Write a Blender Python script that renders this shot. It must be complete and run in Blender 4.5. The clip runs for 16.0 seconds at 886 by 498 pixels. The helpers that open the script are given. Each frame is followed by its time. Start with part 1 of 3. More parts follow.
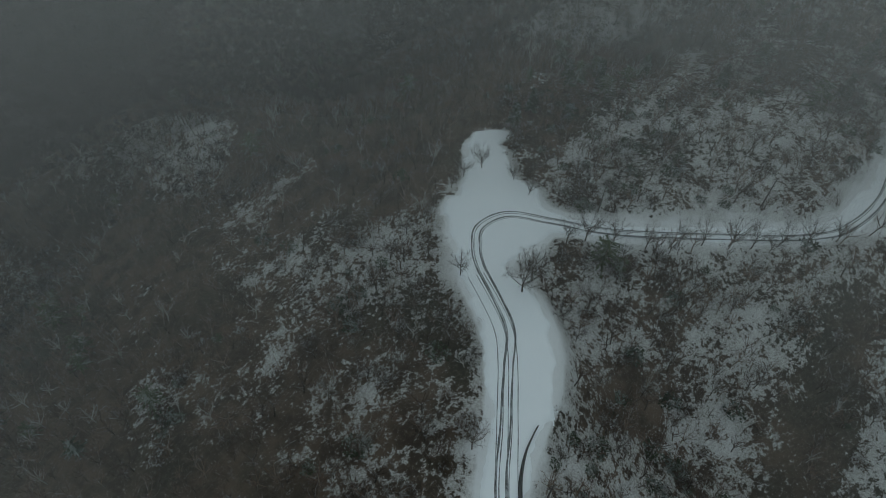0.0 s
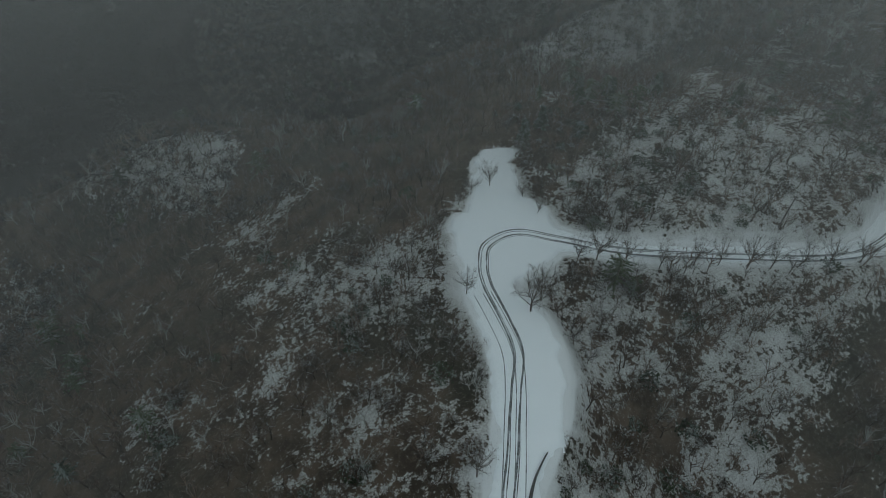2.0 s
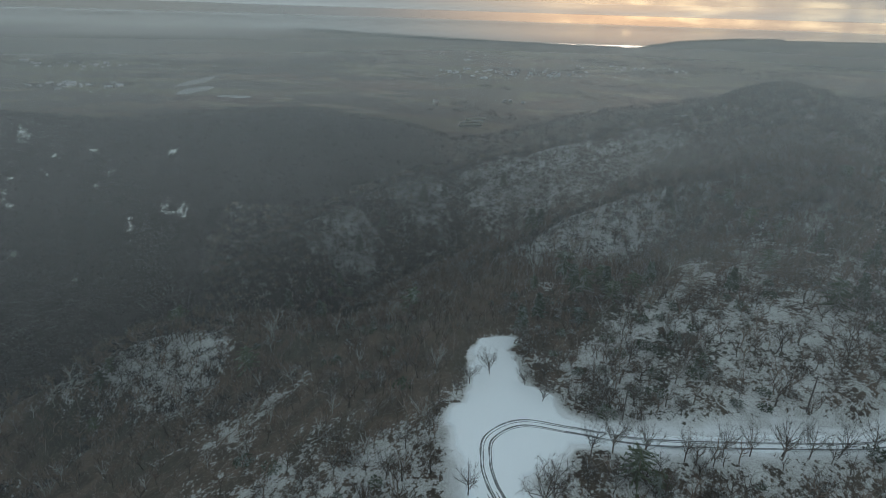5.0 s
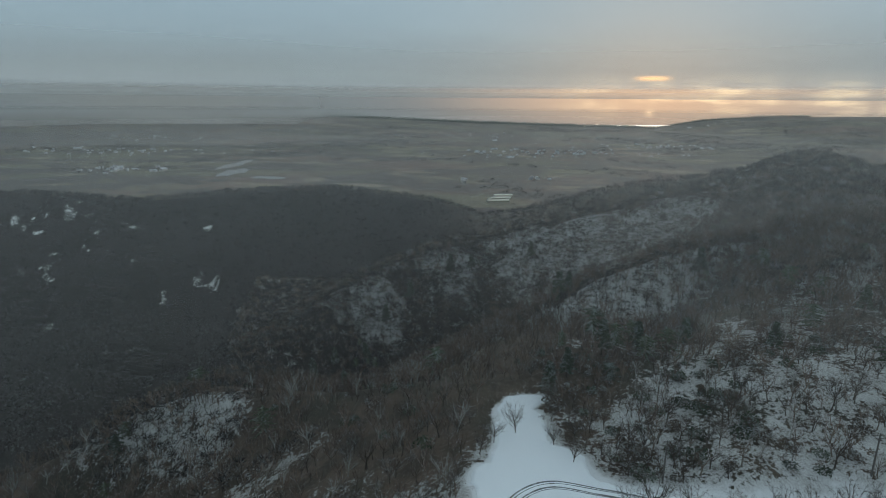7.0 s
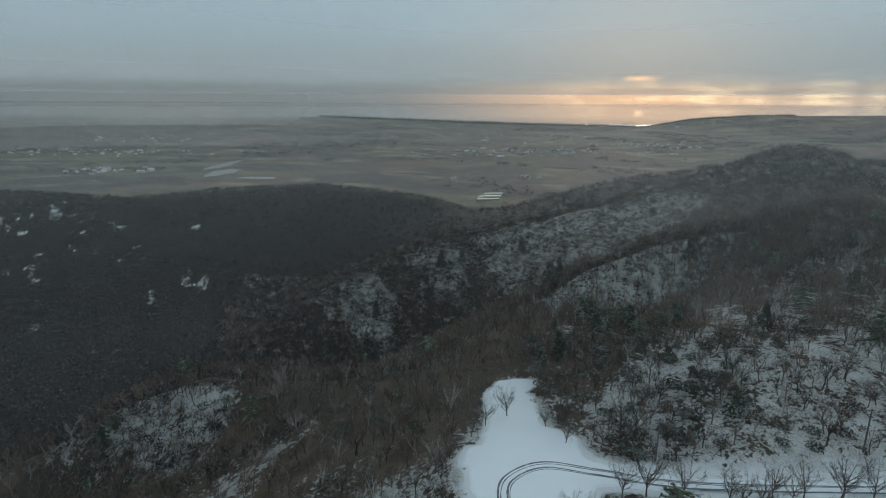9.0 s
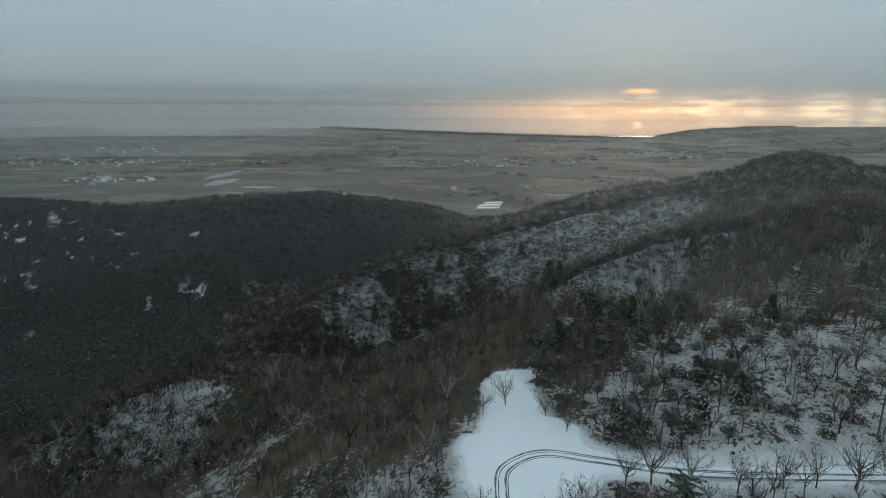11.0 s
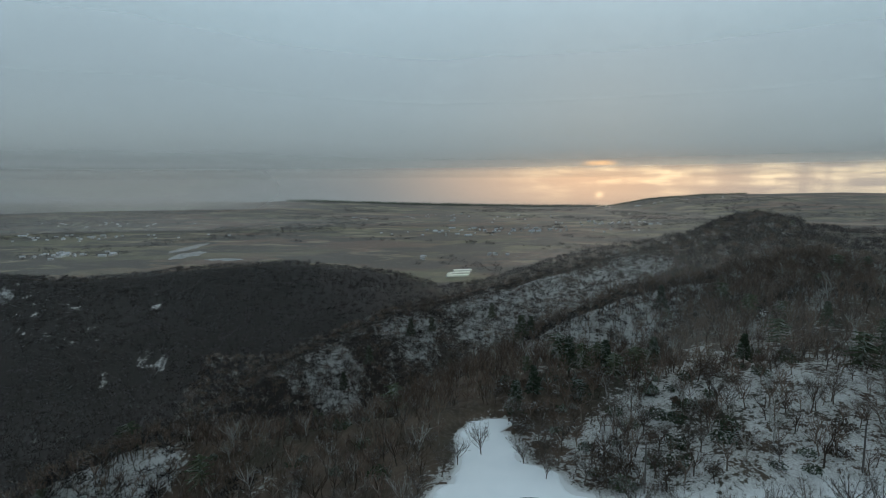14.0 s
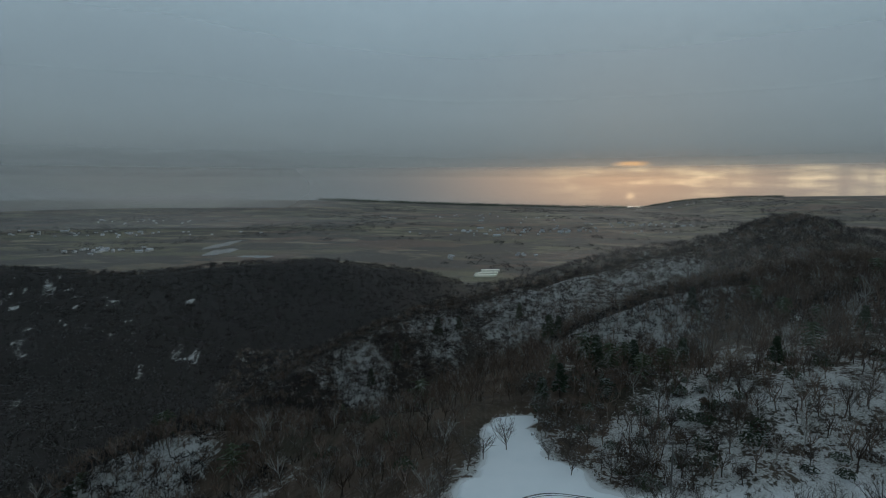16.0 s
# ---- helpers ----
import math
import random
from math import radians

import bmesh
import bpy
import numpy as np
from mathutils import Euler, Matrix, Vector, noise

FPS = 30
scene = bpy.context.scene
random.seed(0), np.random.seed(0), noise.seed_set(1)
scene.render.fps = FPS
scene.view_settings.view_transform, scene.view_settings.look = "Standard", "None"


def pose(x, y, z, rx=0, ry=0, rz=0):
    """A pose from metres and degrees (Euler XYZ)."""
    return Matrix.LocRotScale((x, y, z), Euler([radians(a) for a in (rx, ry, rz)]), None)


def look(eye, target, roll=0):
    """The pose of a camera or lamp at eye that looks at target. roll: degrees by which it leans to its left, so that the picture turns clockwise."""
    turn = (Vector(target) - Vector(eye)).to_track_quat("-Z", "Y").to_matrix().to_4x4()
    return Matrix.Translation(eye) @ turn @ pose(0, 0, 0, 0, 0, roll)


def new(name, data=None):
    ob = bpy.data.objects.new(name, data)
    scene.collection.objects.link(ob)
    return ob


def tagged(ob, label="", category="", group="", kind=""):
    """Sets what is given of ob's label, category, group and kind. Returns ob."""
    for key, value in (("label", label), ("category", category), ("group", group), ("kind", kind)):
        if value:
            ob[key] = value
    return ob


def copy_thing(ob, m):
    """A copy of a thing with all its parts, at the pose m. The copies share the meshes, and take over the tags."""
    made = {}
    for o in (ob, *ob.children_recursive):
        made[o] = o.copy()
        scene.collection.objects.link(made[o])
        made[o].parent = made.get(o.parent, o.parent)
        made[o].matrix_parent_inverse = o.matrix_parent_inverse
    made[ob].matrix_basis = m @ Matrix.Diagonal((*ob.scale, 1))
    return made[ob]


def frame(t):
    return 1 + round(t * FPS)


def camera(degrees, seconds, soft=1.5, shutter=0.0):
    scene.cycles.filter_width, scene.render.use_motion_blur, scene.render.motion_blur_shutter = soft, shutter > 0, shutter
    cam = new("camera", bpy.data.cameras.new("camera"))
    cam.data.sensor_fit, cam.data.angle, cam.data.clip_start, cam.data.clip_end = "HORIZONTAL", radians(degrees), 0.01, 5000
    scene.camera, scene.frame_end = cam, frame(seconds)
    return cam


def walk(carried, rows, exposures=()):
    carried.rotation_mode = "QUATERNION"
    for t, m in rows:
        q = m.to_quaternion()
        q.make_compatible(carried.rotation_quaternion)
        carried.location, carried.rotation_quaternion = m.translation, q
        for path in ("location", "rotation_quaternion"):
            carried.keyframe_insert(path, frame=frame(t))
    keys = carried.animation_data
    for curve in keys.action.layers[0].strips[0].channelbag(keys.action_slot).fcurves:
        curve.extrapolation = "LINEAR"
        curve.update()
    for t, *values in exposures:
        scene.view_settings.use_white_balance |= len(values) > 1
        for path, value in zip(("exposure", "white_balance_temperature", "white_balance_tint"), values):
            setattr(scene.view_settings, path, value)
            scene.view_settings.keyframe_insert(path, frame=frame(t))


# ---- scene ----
cam = camera(75.0, 16.0, soft=0.9)
PATH = [
    (0, (-2.654, -3.894, 74.589), (-2.544, -2.495, 73.163), 4.2),
    (0.5, (-2.301, -3.719, 73.835), (-2.221, -2.322, 72.406), 4.3),
    (1, (-2.115, -3.515, 72.886), (-2.055, -2.118, 71.455), 4.3),
    (1.5, (-1.87, -3.165, 72.009), (-1.823, -1.771, 70.577), 4.2),
    (2, (-1.709, -2.748, 71.118), (-1.636, -1.283, 69.758), 3.4),
    (2.5, (-1.461, -2.602, 70.049), (-1.372, -1.055, 68.785), 2.9),
    (3, (-1.358, -2.322, 68.823), (-1.275, -0.7, 67.655), 2.6),
    (3.5, (-1.239, -1.911, 67.777), (-1.163, -0.223, 66.708), 2.4),
    (4, (-1.09, -1.687, 66.718), (-1.03, 0.063, 65.752), 2.2),
    (4.5, (-1.025, -1.498, 65.762), (-0.972, 0.306, 64.9), 2.1),
    (5, (-0.924, -1.079, 64.643), (-0.863, 0.772, 63.888), 1.8),
    (5.2, (-0.836, -0.951, 64.322), (-0.766, 0.916, 63.61), 1.7),
    (7.3, (0.858, 0.046, 58.009), (0.804, 1.982, 57.511), 0.5),
    (7.5, (0.913, 0.081, 57.759), (0.859, 2.017, 57.26), 0.6),
    (8, (0.901, 0.197, 56.811), (0.845, 2.133, 56.312), 0.6),
    (8.5, (0.882, 0.235, 55.896), (0.856, 2.171, 55.396), 0.5),
    (9, (0.864, 0.28, 55.003), (0.852, 2.216, 54.503), 0.3),
    (11.3, (1.665, 2.365, 49.021), (1.651, 4.316, 48.579), 0.3),
    (11.5, (1.664, 2.412, 48.855), (1.647, 4.367, 48.431), 0.3),
    (12, (1.722, 2.575, 48.047), (1.711, 4.54, 47.674), 0.1),
    (12.5, (1.73, 2.857, 47.102), (1.72, 4.831, 46.781), 0.1),
    (13, (1.909, 3.193, 46.032), (1.97, 5.174, 45.762), -0.2),
    (13.5, (1.799, 3.336, 44.983), (1.904, 5.321, 44.762), -0.4),
    (14, (1.765, 3.331, 44.131), (1.857, 5.316, 43.909), -0.4),
    (14.5, (1.661, 3.42, 43.84), (1.742, 5.406, 43.617), -0.3),
    (15, (1.602, 3.252, 43.656), (1.656, 5.239, 43.434), -0.2),
    (15.5, (1.614, 2.847, 43.629), (1.632, 4.834, 43.406), -0.1),
    (16, (1.678, 2.099, 43.673), (1.673, 4.087, 43.451), -0.0),
]
walk(cam, [(t, look(eye, target, roll)) for t, eye, target, roll in PATH],
     exposures=[(0.0, 0.24, 6850, 10), (3.0, 0.48, 6850, 10), (5.0, 0.80, 6500, 10), (8.0, 0.66, 6400, 10), (9.0, 0.78, 6400, 10), (11.7, 0.92, 6400, 10), (12.5, 0.88, 6400, 10), (14.5, 0.65, 6350, 10), (16.0, 0.17, 6200, 10)])

# ---------- world, sun ----------
SUN_AZ = 0.31                                  # radians to the right of +Y
world = bpy.data.worlds.new("world")
scene.world = world
world.use_nodes = True


class Nodes:
    """Short hand for building a node tree."""

    def __init__(self, tree):
        self.t = tree
        tree.nodes.clear()

    def add(self, kind, ins=None, **props):
        n = self.t.nodes.new(kind)
        for k, v in props.items():
            if k == "operation":
                n.operation = v
            elif k == "blend_type":
                n.blend_type = v
            elif k == "data_type":
                n.data_type = v
            elif k == "attribute_name":
                n.attribute_name = v
            elif k == "feature":
                n.feature = v
            elif k == "noise_dimensions":
                n.noise_dimensions = v
            elif k == "clamp":
                n.clamp = v
            elif k == "interpolation_type":
                n.interpolation_type = v
        for k, v in (ins or {}).items():
            s = n.inputs[k]
            if isinstance(v, bpy.types.NodeSocket):
                self.t.links.new(v, s)
            else:
                s.default_value = v
        return n

    def math(self, op, a, b=0.0, c=0.0):
        return self.add("ShaderNodeMath", {0: a, 1: b, 2: c}, operation=op).outputs[0]

    def mix(self, f, a, b, blend="MIX"):
        n = self.add("ShaderNodeMix", {0: f, 6: a, 7: b}, data_type="RGBA", blend_type=blend)
        return n.outputs[2]

    def noise(self, vec, scale, detail=4.0, rough=0.55):
        return self.add("ShaderNodeTexNoise", {"Vector": vec, "Scale": scale, "Detail": detail, "Roughness": rough}).outputs["Fac"]

    def step(self, v, lo, hi):
        return self.add("ShaderNodeMapRange", {"Value": v, "From Min": lo, "From Max": hi, "To Min": 0.0, "To Max": 1.0},
                        interpolation_type="SMOOTHSTEP").outputs[0]

    def scaled(self, vec, xyz):
        return self.add("ShaderNodeVectorMath", {0: vec, 1: xyz}, operation="MULTIPLY").outputs[0]


def rgb(r, g, b):
    return (r, g, b, 1.0)


W = Nodes(world.node_tree)
way = W.add("ShaderNodeTexCoord").outputs["Generated"]
sep = W.add("ShaderNodeSeparateXYZ", {0: way})
# mirrored below the horizon, where it stands in for the sea's reflection
up = W.math("ABSOLUTE", W.math("SUBTRACT", sep.outputs[2], 0.0))
azimuth = W.math("SUBTRACT", W.math("ARCTAN2", sep.outputs[0], sep.outputs[1]), SUN_AZ)
sky = W.t.nodes.new("ShaderNodeTexSky")
sky.sky_type = "NISHITA"
sky.sun_disc = False
sky.sun_elevation = radians(4.0)
sky.sun_rotation = SUN_AZ
# thick cloud: dark towards the horizon, lighter overhead
cloud = W.mix(W.step(up, 0.015, 0.13), rgb(0.105, 0.148, 0.168), rgb(0.180, 0.255, 0.300))
cloud = W.mix(W.step(up, 0.12, 0.34), cloud, rgb(0.300, 0.405, 0.465))
cloud = W.mix(W.step(up, 0.34, 1.0), cloud, rgb(0.44, 0.54, 0.60))
billow = W.noise(W.scaled(way, (1.6, 1.6, 6.0)), 2.0, 4.0, 0.5)
cloud = W.mix(1.0, cloud, W.add("ShaderNodeCombineColor", {0: W.math("MULTIPLY_ADD", billow, 0.24, 0.88), 1: W.math("MULTIPLY_ADD", billow, 0.22, 0.89), 2: W.math("MULTIPLY_ADD", billow, 0.20, 0.90)}).outputs[0], "MULTIPLY")
# the gap under the cloud over the sea, lit by the low sun
streak = W.noise(W.scaled(way, (5.0, 5.0, 34.0)), 2.2, 3.0, 0.5)
shafts = W.noise(W.scaled(way, (9.0, 9.0, 1.0)), 2.0, 3.0, 0.5)
low = W.math("SUBTRACT", 1.0, W.step(W.math("MULTIPLY_ADD", streak, 0.016, up), 0.024, 0.056))
side = W.math("SUBTRACT", 1.0, W.step(W.math("ABSOLUTE", W.math("SUBTRACT", azimuth, 0.16)), 0.26, 0.58))
gap = W.math("MULTIPLY", low, side)
bright = W.math("MULTIPLY", W.step(streak, 0.38, 0.66), W.step(azimuth, -0.20, -0.02))
bright = W.math("MULTIPLY", bright, W.step(shafts, 0.3, 0.6))
bright = W.math("MULTIPLY", bright, W.math("MULTIPLY_ADD", W.step(sep.outputs[2], -0.025, 0.018), 0.7, 0.3))
warm = W.mix(bright, rgb(0.25, 0.245, 0.225), rgb(0.76, 0.64, 0.43))
cloud = W.mix(W.math("MULTIPLY", gap, 0.92), cloud, warm)
slit = W.math("MULTIPLY", W.math("SUBTRACT", 1.0, W.step(W.math("ABSOLUTE", W.math("SUBTRACT", sep.outputs[2], 0.034)), 0.0003, 0.0056)),
              W.math("SUBTRACT", 1.0, W.step(W.math("ABSOLUTE", azimuth), 0.004, 0.036)))
cloud = W.mix(slit, cloud, rgb(1.6, 0.85, 0.28))
# the sun's glint on the sea, painted into the backdrop below the horizon
glint = W.math("MULTIPLY", W.math("SUBTRACT", 1.0, W.step(W.math("ABSOLUTE", W.math("ADD", sep.outputs[2], 0.019)), 0.0, 0.009)),
               W.math("SUBTRACT", 1.0, W.step(W.math("ABSOLUTE", azimuth), 0.0, 0.011)))
cloud = W.mix(W.math("MULTIPLY", glint, 0.45), cloud, rgb(1.0, 0.78, 0.5))
over = W.add("ShaderNodeBackground", {"Color": cloud, "Strength": 1.0}).outputs[0]
clear = W.add("ShaderNodeBackground", {"Color": sky.outputs[0], "Strength": 0.06}).outputs[0]
both = W.add("ShaderNodeMixShader", {0: 0.93, 1: clear, 2: over}).outputs[0]
W.add("ShaderNodeOutputWorld", {"Surface": both})

sun = new("sun", bpy.data.lights.new("sun", "SUN"))
sun.data.energy, sun.data.angle, sun.data.color = 0.5, radians(14), (1.0, 0.86, 0.7)
sun.matrix_world = look((0, 0, 0), (-math.sin(SUN_AZ), -math.cos(SUN_AZ), -0.22))

# ---------- materials ----------


def material(name, rough=0.85, spec=0.3):
    m = bpy.data.materials.new(name)
    m.use_nodes = True
    n = Nodes(m.node_tree)
    b = n.add("ShaderNodeBsdfPrincipled", {"Roughness": rough, "Specular IOR Level": spec})
    n.add("ShaderNodeOutputMaterial", {"Surface": b.outputs[0]})
    pos = n.add("ShaderNodeNewGeometry").outputs["Position"]
    return m, n, b, pos


def paint(n, b, colour, bump=None, strength=0.4, distance=0.1):
    n.t.links.new(colour, b.inputs["Base Color"])
    if bump is not None:
        k = n.add("ShaderNodeBump", {"Height": bump, "Strength": strength, "Distance": distance})
        n.t.links.new(k.outputs[0], b.inputs["Normal"])


def attr(n, name):
    return n.add("ShaderNodeAttribute", attribute_name=name)


def ground_material():
    m, n, b, p = material("ground_cover", 0.9, 0.2)
    cover = attr(n, "snow").outputs["Fac"]
    plain = attr(n, "plain").outputs["Fac"]
    fine = n.noise(p, 1.3, 8.0, 0.72)
    mid = n.noise(p, 0.16, 5.0, 0.6)
    wide = n.noise(p, 0.03, 3.0, 0.5)
    litter = n.mix(n.step(mid, 0.35, 0.65), rgb(0.056, 0.041, 0.031), rgb(0.125, 0.092, 0.069))
    litter = n.mix(n.step(wide, 0.45, 0.65), litter, rgb(0.046, 0.044, 0.032))
    litter = n.mix(n.math("MULTIPLY", n.step(fine, 0.45, 0.7), 0.6), litter, rgb(0.16, 0.135, 0.112))
    # shade of the far valley, put into the litter colour
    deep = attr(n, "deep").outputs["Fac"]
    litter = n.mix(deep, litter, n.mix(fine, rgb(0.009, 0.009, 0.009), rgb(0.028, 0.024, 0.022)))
    clump = n.noise(p, 0.42, 5.0, 0.65)
    field = n.math("MULTIPLY_ADD", fine, 1.3, n.math("MULTIPLY_ADD", clump, 0.9, n.math("MULTIPLY", mid, 0.5)))
    amount = n.step(n.math("ADD", field, n.math("MULTIPLY_ADD", cover, 1.2, -1.96)), -0.04, 0.06)
    tuft = n.step(n.noise(p, 3.4, 4.0, 0.7), 0.42, 0.60)
    thin = n.mix(tuft, rgb(0.29, 0.28, 0.262), rgb(0.53, 0.53, 0.52))
    thick = n.mix(fine, rgb(0.65, 0.67, 0.68), rgb(0.77, 0.79, 0.80))
    snow = n.mix(n.step(n.math("MULTIPLY_ADD", mid, 0.5, cover), 0.75, 1.1), thin, thick)
    hill = n.mix(amount, litter, snow)
    # the cultivated plain
    q = n.scaled(n.add("ShaderNodeVectorRotate", {"Vector": p, "Angle": 0.35}).outputs[0], (0.45, 1.0, 0.0))
    cell = n.add("ShaderNodeTexVoronoi", {"Vector": q, "Scale": 0.016}).outputs["Color"]
    cs = n.add("ShaderNodeSeparateColor", {0: cell})
    zone = n.noise(n.scaled(p, (0.8, 1.0, 0.0)), 0.0016, 4.0, 0.55)
    olive = n.mix(cs.outputs[0], rgb(0.050, 0.050, 0.028), rgb(0.090, 0.080, 0.044))
    russet = n.mix(cs.outputs[0], rgb(0.054, 0.034, 0.025), rgb(0.090, 0.056, 0.037))
    crop = n.mix(n.step(zone, 0.44, 0.56), russet, olive)
    crop = n.mix(n.math("MULTIPLY", n.step(cs.outputs[1], 0.82, 0.86), 0.7), crop, rgb(0.15, 0.125, 0.080))
    wood = n.step(n.noise(n.scaled(p, (0.75, 1.3, 0.0)), 0.0036, 8.0, 0.72), 0.48, 0.53)
    crop = n.mix(wood, crop, n.mix(mid, rgb(0.017, 0.019, 0.016), rgb(0.048, 0.038, 0.028)))
    dust = n.step(n.noise(p, 0.045, 6.0, 0.8), 0.70, 0.73)
    crop = n.mix(n.math("MULTIPLY", dust, 0.7), crop, rgb(0.36, 0.36, 0.34))
    colour = n.mix(plain, hill, crop)
    paint(n, b, colour, n.math("MULTIPLY_ADD", amount, 0.4, fine), 0.5, 0.25)
    return m


def snow_material():
    m, n, b, p = material("road_snow", 0.75, 0.3)
    fine = n.noise(p, 2.5, 5.0, 0.6)
    wide = n.noise(p, 0.22, 4.0, 0.55)
    c = n.mix(wide, rgb(0.80, 0.85, 0.88), rgb(0.90, 0.93, 0.95))
    grit = n.step(n.noise(p, 1.3, 6.0, 0.75), 0.70, 0.76)
    c = n.mix(n.math("MULTIPLY", grit, 0.5), c, rgb(0.2, 0.19, 0.17))
    paint(n, b, c, n.math("MULTIPLY_ADD", wide, 2.0, fine), 0.35, 0.12)
    return m


def track_material():
    m, n, b, p = material("wet_slush", 0.5, 0.4)
    f = n.noise(p, 3.0, 5.0, 0.65)
    g = n.noise(p, 0.5, 3.0, 0.6)
    c = n.mix(n.step(f, 0.38, 0.66), rgb(0.06, 0.062, 0.062), rgb(0.26, 0.28, 0.29))
    c = n.mix(n.step(g, 0.5, 0.72), c, rgb(0.42, 0.46, 0.48))
    paint(n, b, c, f, 0.5, 0.05)
    return m


def toned_material(name, low, high, rough=0.9, dust=0.0):
    """Bark, twigs or needles: a tone for each plant comes from its mesh, with fine streaks on top."""
    m, n, b, p = material(name, rough, 0.15)
    tone = attr(n, "tone").outputs["Fac"]
    r = n.add("ShaderNodeObjectInfo").outputs["Random"]
    f = n.noise(p, 2.2, 3.0, 0.6)
    k = n.math("MULTIPLY_ADD", r, 0.35, n.math("MULTIPLY_ADD", f, 0.4, n.math("SUBTRACT", tone, 0.35)))
    c = n.mix(n.step(k, 0.05, 0.95), low, high)
    c = n.mix(n.step(k, 1.15, 1.5), c, rgb(0.36, 0.35, 0.33))
    if dust:
        nz = n.add("ShaderNodeSeparateXYZ", {0: n.add("ShaderNodeNewGeometry").outputs["Normal"]}).outputs[2]
        lie = n.math("MULTIPLY", n.step(nz, 0.35, 0.8), n.math("MULTIPLY", n.step(n.noise(p, 0.5, 3.0, 0.6), 0.42, 0.58), dust))
        c = n.mix(lie, c, rgb(0.7, 0.74, 0.76))
    paint(n, b, c)
    return m


def plain_material(name, low, high, scale=2.0, rough=0.7, spec=0.3, metal=0.0):
    m, n, b, p = material(name, rough, spec)
    b.inputs["Metallic"].default_value = metal
    f = n.noise(p, scale, 5.0, 0.6)
    r = n.add("ShaderNodeObjectInfo").outputs["Random"]
    paint(n, b, n.mix(n.math("MULTIPLY_ADD", r, 0.5, n.math("MULTIPLY", f, 0.6)), low, high), f, 0.3, 0.05)
    return m


def water_material(name, rough, colour, scale):
    m, n, b, p = material(name, rough, 0.6)
    b.inputs["Base Color"].default_value = colour
    f = n.noise(n.scaled(p, (1.0, 2.6, 1.0)), scale, 4.0, 0.6)
    k = n.add("ShaderNodeBump", {"Height": f, "Strength": 0.12, "Distance": 1.0})
    n.t.links.new(k.outputs[0], b.inputs["Normal"])
    return m


def mist_material(name, density, start, full, scale, floor=-999.0, top=999.0, fade=60.0, left=0.0, ends=0.0, white=0.85, west=-0.45, east=0.12, calm=0.0):
    """Thin cloud: lets most light through and scatters the rest. It thickens outward from the hilltop."""
    m = bpy.data.materials.new(name)
    m.use_nodes = True
    n = Nodes(m.node_tree)
    p = n.add("ShaderNodeNewGeometry").outputs["Position"]
    s = n.add("ShaderNodeSeparateXYZ", {0: p})
    flat = n.add("ShaderNodeCombineXYZ", {0: s.outputs[0], 1: s.outputs[1], 2: 0.0}).outputs[0]
    r = n.add("ShaderNodeVectorMath", {0: flat}, operation="LENGTH").outputs["Value"]
    puff = n.step(n.noise(n.scaled(p, (1.0, 1.0, 2.5)), scale, 4.0, 0.55), 0.25, 0.75)
    reach = n.math("SUBTRACT", 1.0, n.math("EXPONENT", n.math("DIVIDE", r, -full)))
    reach = n.math("POWER", reach, 1.5)
    reach = n.math("MULTIPLY", n.math("MULTIPLY_ADD", reach, 0.96, 0.04), n.step(r, start, start + 9.0))
    uneven = n.math("MULTIPLY", n.math("SUBTRACT", puff, 0.5), n.math("MULTIPLY", n.math("EXPONENT", n.math("MULTIPLY", r, -calm)), 0.5))
    a = n.math("MULTIPLY", reach, n.math("ADD", uneven, 0.8))
    a = n.math("MULTIPLY", a, density)
    a = n.math("MULTIPLY", a, n.math("MULTIPLY", n.step(s.outputs[2], floor, floor + fade), n.math("SUBTRACT", 1.0, n.step(s.outputs[2], top - fade, top))))
    if ends:
        a = n.math("MULTIPLY", a, n.math("SUBTRACT", 1.0, n.step(r, ends * 0.55, ends)))
    if left:
        turn = n.math("ARCTAN2", s.outputs[0], s.outputs[1])
        a = n.math("MULTIPLY", a, n.math("MULTIPLY_ADD", n.math("SUBTRACT", 1.0, n.step(turn, west, east)), left, 1.0 - left))
    d = n.add("ShaderNodeBsdfDiffuse", {"Color": rgb(white * 0.99, white * 0.985, white * 0.955)}).outputs[0]
    t = n.add("ShaderNodeBsdfTranslucent", {"Color": rgb(white * 0.99, white * 0.985, white * 0.955)}).outputs[0]
    body = n.add("ShaderNodeMixShader", {0: 0.5, 1: d, 2: t}).outputs[0]
    air = n.add("ShaderNodeBsdfTransparent").outputs[0]
    n.add("ShaderNodeOutputMaterial", {"Surface": n.add("ShaderNodeMixShader", {0: n.math("MINIMUM", a, 0.95), 1: air, 2: body}).outputs[0]})
    return m


GROUND = ground_material()
SNOW = snow_material()
SLUSH = track_material()
BARK = toned_material("grey_brown_bark", rgb(0.052, 0.042, 0.034), rgb(0.22, 0.185, 0.155), dust=0.5)
TWIG = toned_material("red_brown_twigs", rgb(0.058, 0.041, 0.031), rgb(0.180, 0.126, 0.094), dust=0.35)
# darker copy of the twigs, with the far slopes' shade in its colour
SHADED_TWIG = toned_material("shaded_far_twigs", rgb(0.012, 0.0105, 0.010), rgb(0.044, 0.034, 0.029), dust=0.25)
NEEDLE = toned_material("dark_green_needles", rgb(0.028, 0.042, 0.024), rgb(0.082, 0.102, 0.056), dust=0.3)
SCRUB = toned_material("dry_brown_scrub", rgb(0.052, 0.040, 0.030), rgb(0.150, 0.108, 0.078), dust=0.4)
SEA = water_material("sea_water", 0.16, rgb(0.05, 0.06, 0.065), 0.05)
POND = water_material("pond_water", 0.08, rgb(0.05, 0.06, 0.065), 0.2)
